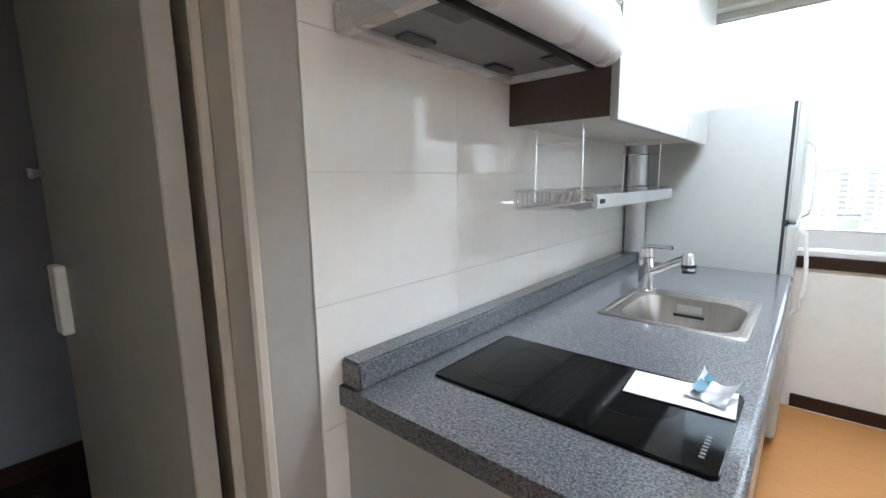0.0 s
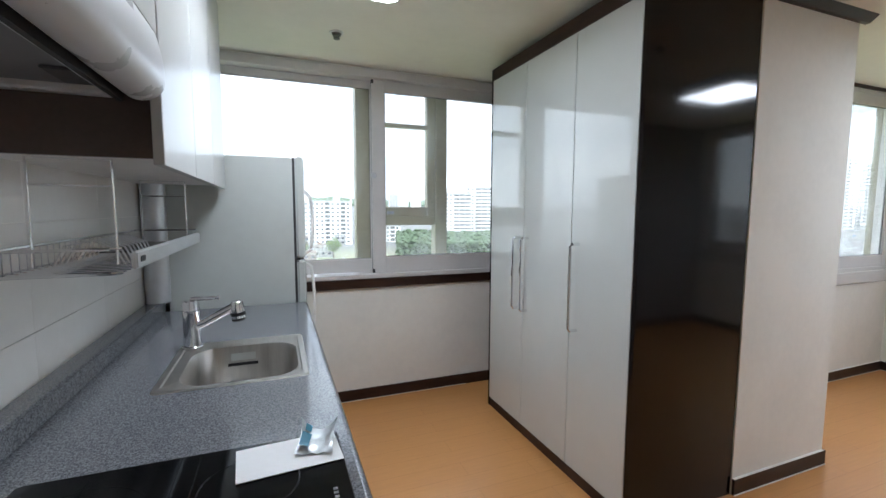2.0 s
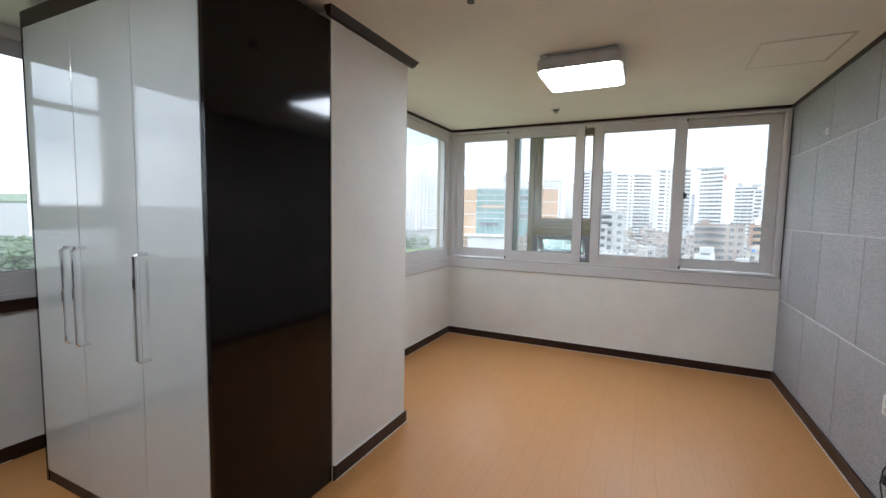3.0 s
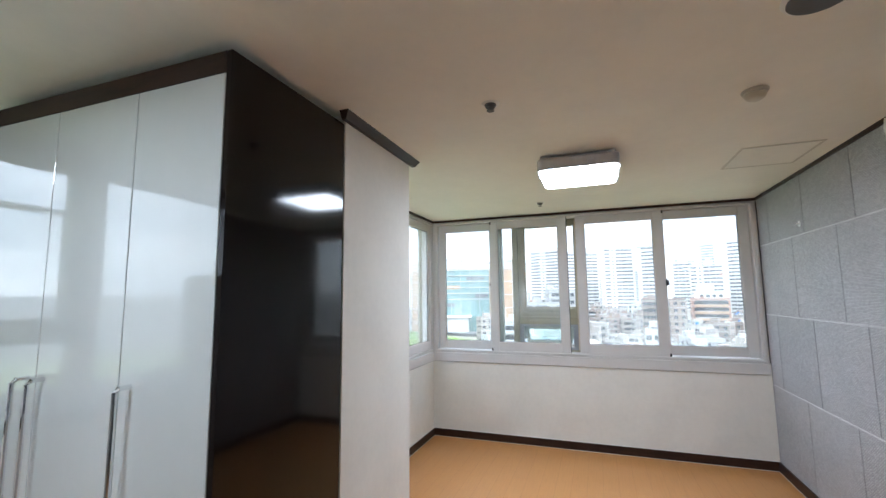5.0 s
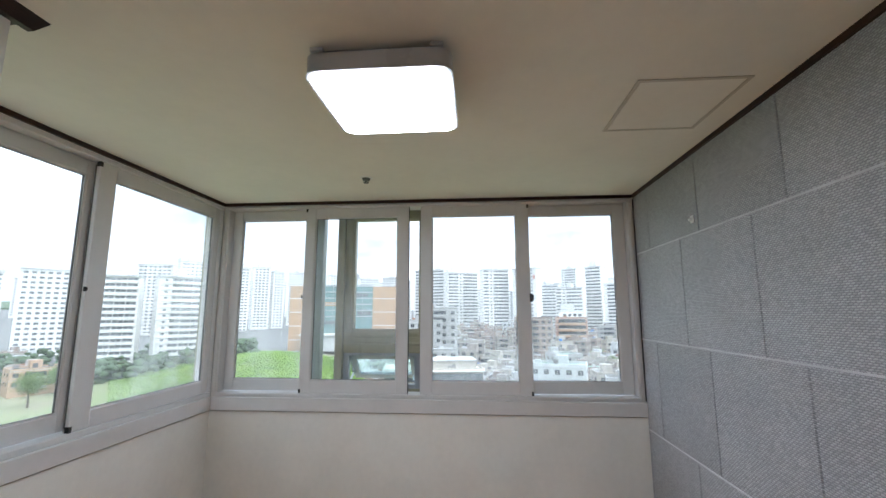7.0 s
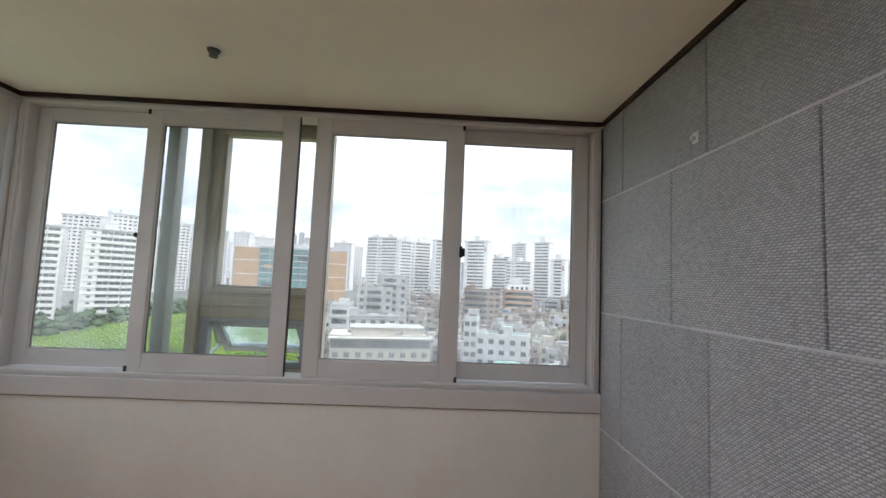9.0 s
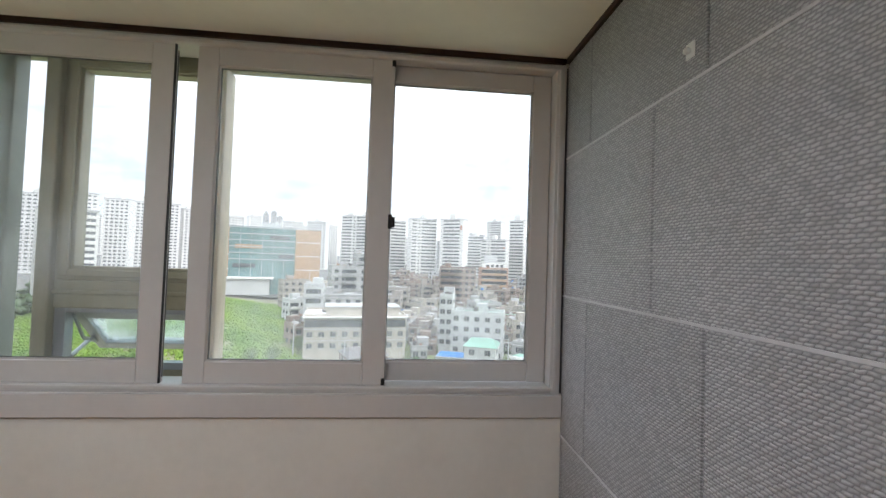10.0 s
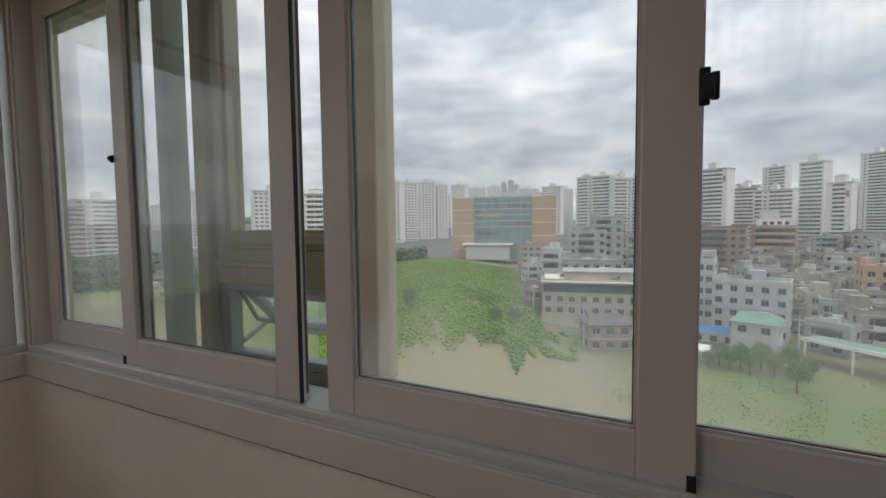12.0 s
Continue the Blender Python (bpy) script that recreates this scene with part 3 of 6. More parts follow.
for s in ((1.553, 1.567, 1.285, 2.238, 0.18, 0.24), (2.07, 2.145, 1.285, 2.238, 0.18, 0.24), (1.567, 2.07, 1.285, 1.345, 0.18, 0.24), (1.567, 2.07, 2.188, 2.238, 0.18, 0.24),
          (2.085, 2.115, 1.30, 2.215, 0.165, 0.18), (1.567, 2.085, 1.30, 1.33, 0.165, 0.18), (1.567, 2.085, 2.195, 2.215, 0.165, 0.18)):
    add_box(bm, *M_east(s[0], s[1], s[4], s[5]), s[2], s[3])
part("upper_vent_frame", bm, ALU, win, "", 0.003)
bm = bmesh.new()
frame_ring(bm, M_east, 1.553, 2.145, 0.908, 1.165, 0.045, 0.19, 0.24, 0.03, 0.02)
part("awning_frame", bm, ALU_GREY, win, "", 0.002)
for u0, u1, z0, z1 in ((2.342, 3.26, 0.908, 2.238), (2.203, 2.338, 0.908, 2.238), (1.567, 2.07, 1.345, 2.188), (0.05, 1.482, 0.908, 2.238)):
    fixed_pane(win, M_east, u0, u1, z0, z1, 0.225)
# the open awning light, hinged along its top
bm = bmesh.new()
frame_ring(bm, lambda a, b, c, d: (c, d, a, b), 1.60, 2.11, -0.27, 0.0, 0.045, -0.02, 0.02)
tilt = Matrix.Translation((XE + 0.25, 0, 1.155)) @ Matrix.Rotation(radians(-44), 4, "Y")
bmesh.ops.transform(bm, matrix=tilt, verts=bm.verts)
aw = part("awning_sash", bm, ALU_GREY, win, "grey aluminium awning light pushed open", 0.003)
bm = box((-0.004, 0.004, 1.645, 2.065, -0.225, -0.045))
bmesh.ops.transform(bm, matrix=tilt, verts=bm.verts)
p = part("pane", bm, glass_material("green_tinted_glass", (0.74, 0.88, 0.83), 0.12), aw)
p.visible_shadow = False
for u in (1.612, 2.098):
    part("stay", tube([(XE + 0.235, u, 0.955), (XE + 0.33, u, 1.0), (XE + 0.40, u, 1.02)], 0.009, 6), ALU_GREY, aw)
    part("stay", tube([(XE + 0.235, u, 1.13), (XE + 0.30, u, 1.02), (XE + 0.40, u, 0.985)], 0.008, 6), ALU_GREY, aw)

# side window of the room
win = thing("window_2", (4.4, YN, 0.868), "white sliding side window with two sashes", "window", "", "structure")
bm = bmesh.new()
frame_ring(bm, M_north, XP + 0.002, XE + 0.032, 0.868, 2.278, 0.034, 0.004, 0.13, 0.03, 0.026)
part("window_frame", bm, PVC, win, "", 0.003)
sL = sash(win, M_north, 3.34, 4.40, 0.905, 2.25, 3.43, 4.30, 0.99, 2.175, 0.060, 0.094)
sR = sash(win, M_north, 4.325, 5.380, 0.898, 2.256, 4.432, 5.318, 0.985, 2.178, 0.018, 0.052, ((4.33, 0.912), (4.33, 2.24)))
latch(sR, M_north, 4.318, 1.585, 0.020, True)
bm = bmesh.new()
frame_ring(bm, M_north, XP + 0.002, XE + 0.188, 0.868, 2.278, 0.03, 0.20, 0.25)
part("outer_frame", bm, ALU, win, "", 0.003)
fixed_pane(win, M_north, 3.34, 5.585, 0.908, 2.238, 0.225)

# kitchen window
win = thing("window_3", (1.3, YK, 0.868), "white sliding kitchen window with an aluminium outer window", "window", "", "structure")
bm = bmesh.new()
frame_ring(bm, M_kit, 0.10, 2.50, 0.868, 2.29, 0.05, -0.008, 0.13, 0.03, 0.055)
part("window_frame", bm, PVC, win, "", 0.003)
sL = sash(win, M_kit, 0.15, 1.31, 0.905, 2.235, 0.235, 1.255, 0.995, 2.19, 0.078, 0.112)
sR = sash(win, M_kit, 1.255, 2.45, 0.898, 2.24, 1.343, 2.36, 1.01, 2.165, 0.034, 0.068, ((1.26, 0.915), (1.26, 2.225)))
bm = cyl((1.262, YK + 0.018, 1.585), (1.262, YK + 0.036, 1.585), 0.02)
part("latch", bm, SATIN, sR, "round grey latch", 0.003, True)
bm = bmesh.new()
frame_ring(bm, M_kit, 0.10, 2.50, 0.868, 2.29, 0.05, 0.19, 0.25, 0.04, 0.04)
part("outer_frame", bm, ALU, win, "", 0.003)
bar(win, M_kit, 1.165, 1.295, 0.17, 0.27, 0.908, 2.25)
bar(win, M_kit, 1.775, 1.868, 0.17, 0.27, 0.908, 2.25)
bar(win, M_kit, 1.295, 1.775, 0.18, 0.26, 1.233, 1.30, ALU, "transom")
bm = bmesh.new()
frame_ring(bm, M_kit, 1.295, 1.775, 1.30, 2.25, 0.066, 0.18, 0.24, 0.07, 0.03)
add_box(bm, *M_kit(1.35, 1.71, 0.18, 0.23), 1.955, 1.985)
part("upper_vent_frame", bm, ALU, win, "", 0.003)
part("vent_handle", box((1.39, 1.44, YK + 0.15, YK + 0.18, 1.315, 1.34)), ALU_GREY, win, "", 0.003)
for u0, u1, z0, z1 in ((0.15, 1.165, 0.908, 2.25), (1.361, 1.709, 1.37, 2.22), (1.295, 1.775, 0.908, 1.233), (1.868, 2.45, 0.908, 2.25)):
    fixed_pane(win, M_kit, u0, u1, z0, z1, 0.225)

# ---- wardrobe ----
ward = thing("wardrobe", (2.28, 3.04, 0), "tall wardrobe with gloss white doors and dark brown body", "wardrobe")
XD, Y0, Y1, ZT = 1.962, 2.408, 3.676, 2.255
part("side_panel", box((XD, 2.602, Y0, Y0 + 0.022, 0, ZT)), WENGE_GLOSS, ward, "gloss dark brown side panel", 0.001)
part("side_panel", box((XD, 2.602, Y1 - 0.022, Y1, 0, ZT)), WENGE_GLOSS, ward, "gloss dark brown side panel", 0.001)
part("back_panel", box((2.59, 2.602, Y0 + 0.022, Y1 - 0.022, 0, ZT)), WENGE, ward)
part("top_panel", box((XD, 2.59, Y0 + 0.022, Y1 - 0.022, ZT - 0.022, ZT)), WENGE, ward)
part("plinth", box((XD + 0.004, 2.59, Y0 + 0.022, Y1 - 0.022, 0, 0.058)), WENGE, ward)
part("top_trim", box((XD - 0.001, XD + 0.02, Y0 + 0.022, Y1 - 0.022, ZT - 0.072, ZT - 0.022)), WENGE, ward)
for y0, y1, hy in ((2.432, 2.820, 2.765), (2.824, 3.250, 3.205), (3.254, 3.652, 3.292)):
    d = part("door", box((XD - 0.002, XD + 0.018, y0, y1, 0.062, ZT - 0.075)), DOOR_WHITE, ward, "gloss white door", 0.0015)
    part("handle", tube([(XD, hy, 1.19), (XD - 0.04, hy, 1.19), (XD - 0.05, hy, 1.18), (XD - 0.05, hy, 0.78), (XD - 0.04, hy, 0.77), (XD, hy, 0.77)], 0.008), CHROME, d, "chrome bow handle", 0, True)

# ---- kitchen run ----
CT = 0.86
XF = 0.757
for i, (y0, y1) in enumerate(((1.60, 2.16), (2.162, 2.90), (2.902, 3.44))):
    u = thing("base_cabinet", (0.4, (y0 + y1) / 2, 0), "white kitchen base cabinet under the grey worktop", "cabinet", "kitchen base cabinets")
    part("body", box((XW, XF - 0.045, y0, y1, 0.10, 0.66)), CAB_WHITE, u, "", 0.001)
    part("plinth", box((XW, XF - 0.09, y0, y1, 0, 0.10)), WENGE, u)
    n = 1 if i == 0 else 2
    for k in range(n):
        a, b = y0 + (y1 - y0) * k / n, y0 + (y1 - y0) * (k + 1) / n
        d = part("door", box((XF - 0.045, XF - 0.027, a + 0.002, b - 0.002, 0.105, 0.79)), CAB_WHITE, u, "", 0.0015)
        part("handle", tube([(XF - 0.028, b - 0.05, 0.74), (XF - 0.008, b - 0.05, 0.74), (XF - 0.008, b - 0.05, 0.62), (XF - 0.028, b - 0.05, 0.62)], 0.004), CHROME, d, "", 0, True)
u = thing("end_panel", (0.4, 1.59, 0), "white end panel of the kitchen units", "cabinet")
part("panel", box((XW, XF - 0.03, 1.580, 1.598, 0, 0.812)), CAB_WHITE, u, "", 0.001)

wt = thing("worktop", (0.4, 2.5, 0.812), "grey speckled stone-look worktop with a raised back edge", "worktop")
SX0, SX1, SY0, SY1 = 0.305, 0.690, 2.415, 2.828
part("slab", box((XW, SX0, 1.565, 3.462, 0.815, CT), (SX1, XF - 0.006, 1.565, 3.462, 0.815, CT), (SX0, SX1, 1.565, SY0, 0.815, CT), (SX0, SX1, SY1, 3.462, 0.815, CT)), STONE, wt)
bm = bmesh.new()
add_cyl(bm, (XF - 0.012, 1.565, CT - 0.0225), (XF - 0.012, 3.462, CT - 0.0225), 0.0225, None, 16)
part("front_edge", bm, STONE, wt, "rounded front edge", 0, True)
part("back_edge", box((XW, 0.118, 1.572, 3.462, CT, 0.922)), STONE, wt, "raised back edge", 0.006, True, 2)

sink = thing("sink", (0.5, 2.62, 0.70), "stainless steel inset sink in the worktop", "sink")
bm = bmesh.new()
cx, cy = (SX0 + SX1) / 2, (SY0 + SY1) / 2


def ring(hx, hy, rad, z, ox=0, oy=0):
    pts = []
    for sx, sy, a0 in ((1, 1, 0), (-1, 1, 90), (-1, -1, 180), (1, -1, 270)):
        for k in range(7):
            a = radians(a0 + 15 * k)
            pts.append(bm.verts.new((cx + ox + sx * (hx - rad) + rad * math.cos(a), cy + oy + sy * (hy - rad) + rad * math.sin(a), z)))
    return pts


hx, hy = (SX1 - SX0) / 2, (SY1 - SY0) / 2
rings = [ring(hx + 0.012, hy + 0.016, 0.02, CT + 0.001), ring(hx + 0.008, hy + 0.012, 0.02, CT + 0.005), ring(hx - 0.006, hy - 0.002, 0.03, CT + 0.005), ring(hx - 0.010, hy - 0.008, 0.03, CT + 0.001),
         ring(hx - 0.028, hy - 0.030, 0.09, CT, 0.012, -0.022), ring(hx - 0.034, hy - 0.036, 0.09, CT - 0.012, 0.012, -0.022), ring(hx - 0.045, hy - 0.05, 0.09, CT - 0.13, 0.012, -0.022), ring(hx - 0.075, hy - 0.08, 0.07, CT - 0.155, 0.012, -0.022)]
for a, b in zip(rings, rings[1:]):
    for i in range(len(a)):
        j = (i + 1) % len(a)
        bm.faces.new((a[i], a[j], b[j], b[i]))
bm.faces.new(rings[-1])
part("basin", bm, STEEL, sink, "", 0, True)
part("drain", cyl((cx, cy, CT - 0.156), (cx, cy, CT - 0.150), 0.045, None, 24), CHROME, sink, "", 0.002, True)
bm = box((cx - 0.05, cx + 0.048, SY1 - 0.0735, SY1 - 0.0705, CT - 0.066, CT - 0.056))
part("overflow_slot", bm, RUBBER, sink, "dark overflow slot")
part("sticker", box((cx - 0.04, cx + 0.04, SY1 - 0.0685, SY1 - 0.0675, CT - 0.048, CT - 0.022)), FRIDGE, sink, "pale label")

tap = thing("kitchen_tap", (0.335, 2.80, CT), "chrome single-lever kitchen tap with a pull-out spray", "tap")
bm = bmesh.new()
add_cyl(bm, (0.335, 2.80, CT), (0.335, 2.80, CT + 0.012), 0.034, None, 24)
add_cyl(bm, (0.335, 2.80, CT + 0.012), (0.335, 2.80, CT + 0.135), 0.029, 0.027, 24)
add_cyl(bm, (0.335, 2.80, CT + 0.138), (0.335, 2.80, CT + 0.172), 0.0285, 0.024, 24)
part("body", bm, CHROME, tap, "", 0.002, True)
part("spout", tube([(0.335, 2.80, CT + 0.075), (0.38, 2.785, CT + 0.095), (0.45, 2.77, CT + 0.135), (0.48, 2.762, CT + 0.15)], 0.015, 14), CHROME, tap, "", 0, True)
bm = bmesh.new()
add_cyl(bm, (0.482, 2.762, CT + 0.168), (0.486, 2.762, CT + 0.105), 0.020, 0.024, 18)
head = part("spray_head", bm, CHROME, tap, "", 0.003, True)
part("rubber_ring", cyl((0.4845, 2.762, CT + 0.128), (0.4855, 2.762, CT + 0.116), 0.0245), RUBBER, head)
part("nozzle", cyl((0.486, 2.762, CT + 0.105), (0.4865, 2.762, CT + 0.098), 0.022), RUBBER, head)
part("lever", tube([(0.335, 2.80, CT + 0.165), (0.34, 2.79, CT + 0.178), (0.38, 2.77, CT + 0.182), (0.43, 2.755, CT + 0.184)], 0.007, 10), CHROME, tap, "", 0, True)

hob = thing("induction_hob", (0.46, 1.885, CT), "black glass built-in hob with grey cooking rings", "hob")
part("glass_top", rounded_slab(0.458, 1.883, 0.274, 0.155, 0.012, CT + 0.001, CT + 0.007), BLACKGLASS, hob, "", 0.0015)
ZH = CT + 0.0074


def flat_ring(cx0, cy0, r0, r1, seg=40):
    b = bmesh.new()
    inner = [b.verts.new((cx0 + r0 * math.cos(2 * math.pi * k / seg), cy0 + r0 * math.sin(2 * math.pi * k / seg), ZH)) for k in range(seg)]
    outer = [b.verts.new((cx0 + r1 * math.cos(2 * math.pi * k / seg), cy0 + r1 * math.sin(2 * math.pi * k / seg), ZH)) for k in range(seg)]
    for k in range(seg):
        b.faces.new((inner[k], outer[k], outer[(k + 1) % seg], inner[(k + 1) % seg]))
    return b


part("cooking_ring", flat_ring(0.31, 1.88, 0.102, 0.1045), HOB_MARK, hob)
part("cooking_ring", flat_ring(0.565, 1.90, 0.082, 0.0845), HOB_MARK, hob)
part("centre_strip", box((0.436, 0.4385, 1.732, 2.034, CT + 0.0072, CT + 0.0080)), HOB_MARK, hob, "thin metal strip")
part("centre_strip", box((0.470, 0.472, 1.732, 2.034, CT + 0.0072, CT + 0.0080)), HOB_MARK, hob)
for k in range(7):
    part("printed_mark", box((0.700, 0.708, 1.765 + 0.011 * k, 1.772 + 0.011 * k, CT + 0.0072, CT + 0.0078)), HOOD_GREY, hob)
for k, (a, b) in enumerate(((1.955, 1.965), (1.97, 1.99), (1.925, 1.935), (1.94, 1.946))):
    part("touch_mark", box((0.690 + 0.008 * (k % 2), 0.692 + 0.008 * (k % 2), a, b, CT + 0.0072, CT + 0.0078)), HOB_MARK, hob)

sheet = thing("paper_sheet", (0.632, 1.967, CT + 0.008), "white paper leaflet lying on the hob", "paper")
bm = box((-0.095, 0.095, -0.056, 0.056, 0, 0.0018))
bmesh.ops.transform(bm, matrix=Matrix.Translation((0.632, 1.967, CT + 0.0088)) @ Matrix.Rotation(radians(4), 4, "Z"), verts=bm.verts)
part("leaf", bm, PAPER, sheet)
pk = thing("foil_packet", (0.69, 1.97, CT + 0.008), "crumpled silver foil packet with blue print, lying on paper", "packet")
bm = bmesh.new()
NU, NV = 14, 12
sheets = []
for side in (0, 1):
    grid = []
    for a in range(NU + 1):
        for b in range(NV + 1):
            u, v = a / NU * 2 - 1, b / NV * 2 - 1
            lift = 0.026 * (u * u) ** 1.2 * (0.6 + 0.4 * v) + 0.010 * max(0, v) ** 2
            puff = 0.007 * (1 - u ** 4) * (1 - v ** 4) * (1 if side else -0.3)
            crease = 0.0025 * noise.noise((u * 3.2, v * 3.2, 5 + side)) + 0.0012 * math.sin(34 * u) * (abs(v) > 0.85)
            p = Vector((u * 0.037 * (1 - 0.10 * (1 - v * v)), v * 0.043 * (1 - 0.12 * (1 - u * u)), lift + puff + crease * (1 if side else 0.5)))
            grid.append(bm.verts.new(p))
    sheets.append(grid)
    for a in range(NU):
        for b in range(NV):
            q = [grid[a * (NV + 1) + b], grid[(a + 1) * (NV + 1) + b], grid[(a + 1) * (NV + 1) + b + 1], grid[a * (NV + 1) + b + 1]]
            bm.faces.new(q if side else q[::-1])
low = min(v.co.z for v in bm.verts)
TURN = Matrix.Translation((0.686, 1.985, CT + 0.0112 - low)) @ Matrix.Rotation(radians(-14), 4, "Z")
print_bm = bmesh.new()
for a, b, c, d in ((-0.030, -0.012, -0.030, 0.012), (-0.026, -0.014, 0.018, 0.034)):
    for k in range(6):
        y0, y1 = c + (d - c) * k / 6, c + (d - c) * (k + 1) / 6
        zs_ = [0.026 * ((x / 0.037) ** 2) ** 1.2 * (0.6 + 0.4 * y / 0.043) + 0.010 * max(0, y / 0.043) ** 2 + 0.011 for x in (a, b) for y in (y0, y1)]
        q = [print_bm.verts.new(v) for v in ((a, y0, zs_[0]), (b, y0, zs_[2]), (b, y1, zs_[3]), (a, y1, zs_[1]))]
        print_bm.faces.new(q)
bmesh.ops.transform(bm, matrix=TURN, verts=bm.verts)
bmesh.ops.transform(print_bm, matrix=TURN, verts=print_bm.verts)
part("wrapper", bm, FOIL, pk, "crumpled foil", 0, True)
part("blue_print", print_bm, PRINT_BLUE, pk, "blue printed patches")

# ---- wall units and hood ----
UC = 2.262
up = thing("upper_cabinet", (0.22, 2.85, 1.45), "white wall cabinet with a brown end panel", "cabinet")
part("end_panel", box((XW, 0.372, UC - 0.016, UC, 1.462, 2.05)), CAB_BROWN, up, "dark brown side panel")
part("body", box((XW, 0.372, UC, 3.43, 1.462, H - 0.002)), CAB_EDGE, up, "", 0.001)
for a, b in ((2.222, 2.62), (2.623, 3.03), (3.033, 3.43)):
    part("door", box((0.376, 0.398, a, b - 0.001, 1.446, H - 0.01)), CAB_WHITE, up, "", 0.0015)
up2 = thing("hood_cabinet", (0.22, 1.9, 1.70), "white wall cabinet above the cooker hood", "cabinet")
part("body", box((XW, 0.372, 1.585, UC - 0.018, 1.70, H - 0.002)), CAB_WHITE, up2, "", 0.001)
part("door", box((0.376, 0.396, 1.585, 2.219, 1.72, H - 0.01)), CAB_WHITE, up2, "", 0.0015)

hood = thing("cooker_hood", (0.25, 1.92, 1.585), "white slim cooker hood with a grey filter", "cooker hood")
HY0, HY1 = 1.60, UC - 0.02
part("rim", box((XW, 0.318, HY0, HY0 + 0.035, 1.585, 1.64), (XW, 0.318, HY1 - 0.035, HY1, 1.585, 1.64), (XW, 0.09, HY0 + 0.035, HY1 - 0.035, 1.585, 1.64),
                (0.300, 0.318, HY0 + 0.035, HY1 - 0.035, 1.585, 1.64)), HOODM, hood, "", 0.004)
part("filter", box((0.09, 0.300, HY0 + 0.035, HY1 - 0.035, 1.60, 1.612)), FILTER, hood, "grey mesh filter")
part("casing", box((XW, 0.357, HY0, HY1, 1.64, 1.70)), HOODM, hood, "", 0.006)
bm = bmesh.new()
prof = [(0.366 + 0.045 * math.cos(a), 1.622 + 0.045 * math.sin(a)) for a in (radians(-170 + 10 * k) for k in range(18))] + [(0.4105, 1.64), (0.408, 1.665), (0.403, 1.69), (0.3975, 1.715), (0.335, 1.715), (0.322, 1.66)]
mid = (0.366, 1.655)
ends = [[bm.verts.new((mid[0] + k * (x - mid[0]), y, mid[1] + k * (z - mid[1]))) for x, z in prof]
        for y, k in ((HY0 - 0.010, 0.90), (HY0 - 0.006, 0.965), (HY0 + 0.002, 1), (HY0 + 0.008, 1), (2.196, 1), (2.202, 1), (2.211, 0.965), (2.216, 0.90))]
for p, q in zip(ends, ends[1:]):
    for i in range(len(prof)):
        j = (i + 1) % len(prof)
        bm.faces.new((p[i], p[j], q[j], q[i]))
bm.faces.new(ends[0])
bm.faces.new(ends[-1])
part("visor", bm, HOODM, hood, "rounded white front", 0, True)
part("slot", box((0.316, 0.326, HY0 + 0.01, HY1 - 0.01, 1.578, 1.60)), RUBBER, hood)
for a in (HY0 + 0.12, HY1 - 0.20):
    part("filter_clip", box((0.10, 0.14, a, a + 0.09, 1.592, 1.600)), HOOD_GREY, hood, "dark filter clip", 0.002)
for a in (HY0 + 0.05, HY1 - 0.16):
    part("lamp_cover", box((0.245, 0.292, a, a + 0.10, 1.594, 1.600)), HOOD_GREY, hood, "", 0.002)

# stainless duct cover in the corner behind the fridge
duct = thing("pipe_cover", (0.11, 3.40, CT + 0.062), "shiny stainless pipe cover against the tiled wall", "pipe cover")
part("cover", cyl((0.105, 3.395, 0.922), (0.105, 3.395, 1.461), 0.05, None, 24), SATIN, duct, "", 0, True)

# dish rack
rack = thing("dish_rack", (0.18, 2.8, 1.20), "chrome wire dish rack hung under the wall cabinet", "dish rack")
RY0, RY1, RX0, RX1, RZ = 2.262, 3.26, XW + 0.012, 0.29, 1.205
bm = box((RX1, RX1 + 0.014, RY0 + 0.085, RY1, RZ - 0.002, RZ + 0.042))
rail = part("front_rail", bm, SATIN, rack, "satin aluminium front rail", 0.004, True, 2)
part("plate", box((RX1 + 0.014, RX1 + 0.0155, RY0 + 0.11, RY0 + 0.15, RZ + 0.014, RZ + 0.028)), RUBBER, rail, "small dark plate")
for z in (RZ, RZ + 0.055):
    part("rim_wire", tube([(RX1, RY0 + 0.02, z), (RX1 - 0.015, RY0, z), (RX0, RY0, z), (RX0, RY1, z), (RX1, RY1, z)], 0.004, 6), CHROME, rack, "", 0, True)
for k in range(30):
    y = RY0 + 0.015 + k * (RY1 - RY0 - 0.03) / 29
    part("wire", tube([(RX0, y, RZ + 0.055), (RX0, y, RZ), (RX1, y, RZ)], 0.0022, 5), CHROME, rack)
for k in range(9):
    y = 2.46 + 0.035 * k
    part("plate_wire", tube([(RX0 + 0.03, y, RZ), (RX0 + 0.05, y + 0.01, RZ + 0.05), (RX0 + 0.11, y + 0.015, RZ + 0.062), (RX0 + 0.16, y + 0.01, RZ + 0.04), (RX0 + 0.18, y, RZ)], 0.0026, 5), SATIN, rack, "", 0, True)
part("tray", box((RX0 + 0.01, RX1 - 0.01, 2.80, RY1 - 0.02, RZ + 0.003, RZ + 0.008)), HOOD_GREY, rack, "grey drip tray")
for y in (2.275, 3.09):
    part("hanger", tube([(0.135, y, RZ + 0.02), (0.135, y, 1.458), (0.285, y, 1.458), (0.285, y, RZ + 0.02)], 0.003, 6), CHROME, rack, "", 0, True)
    part("cross_wire", tube([(0.135, y, 1.40), (0.285, y, 1.40)], 0.0025, 6), CHROME, rack)

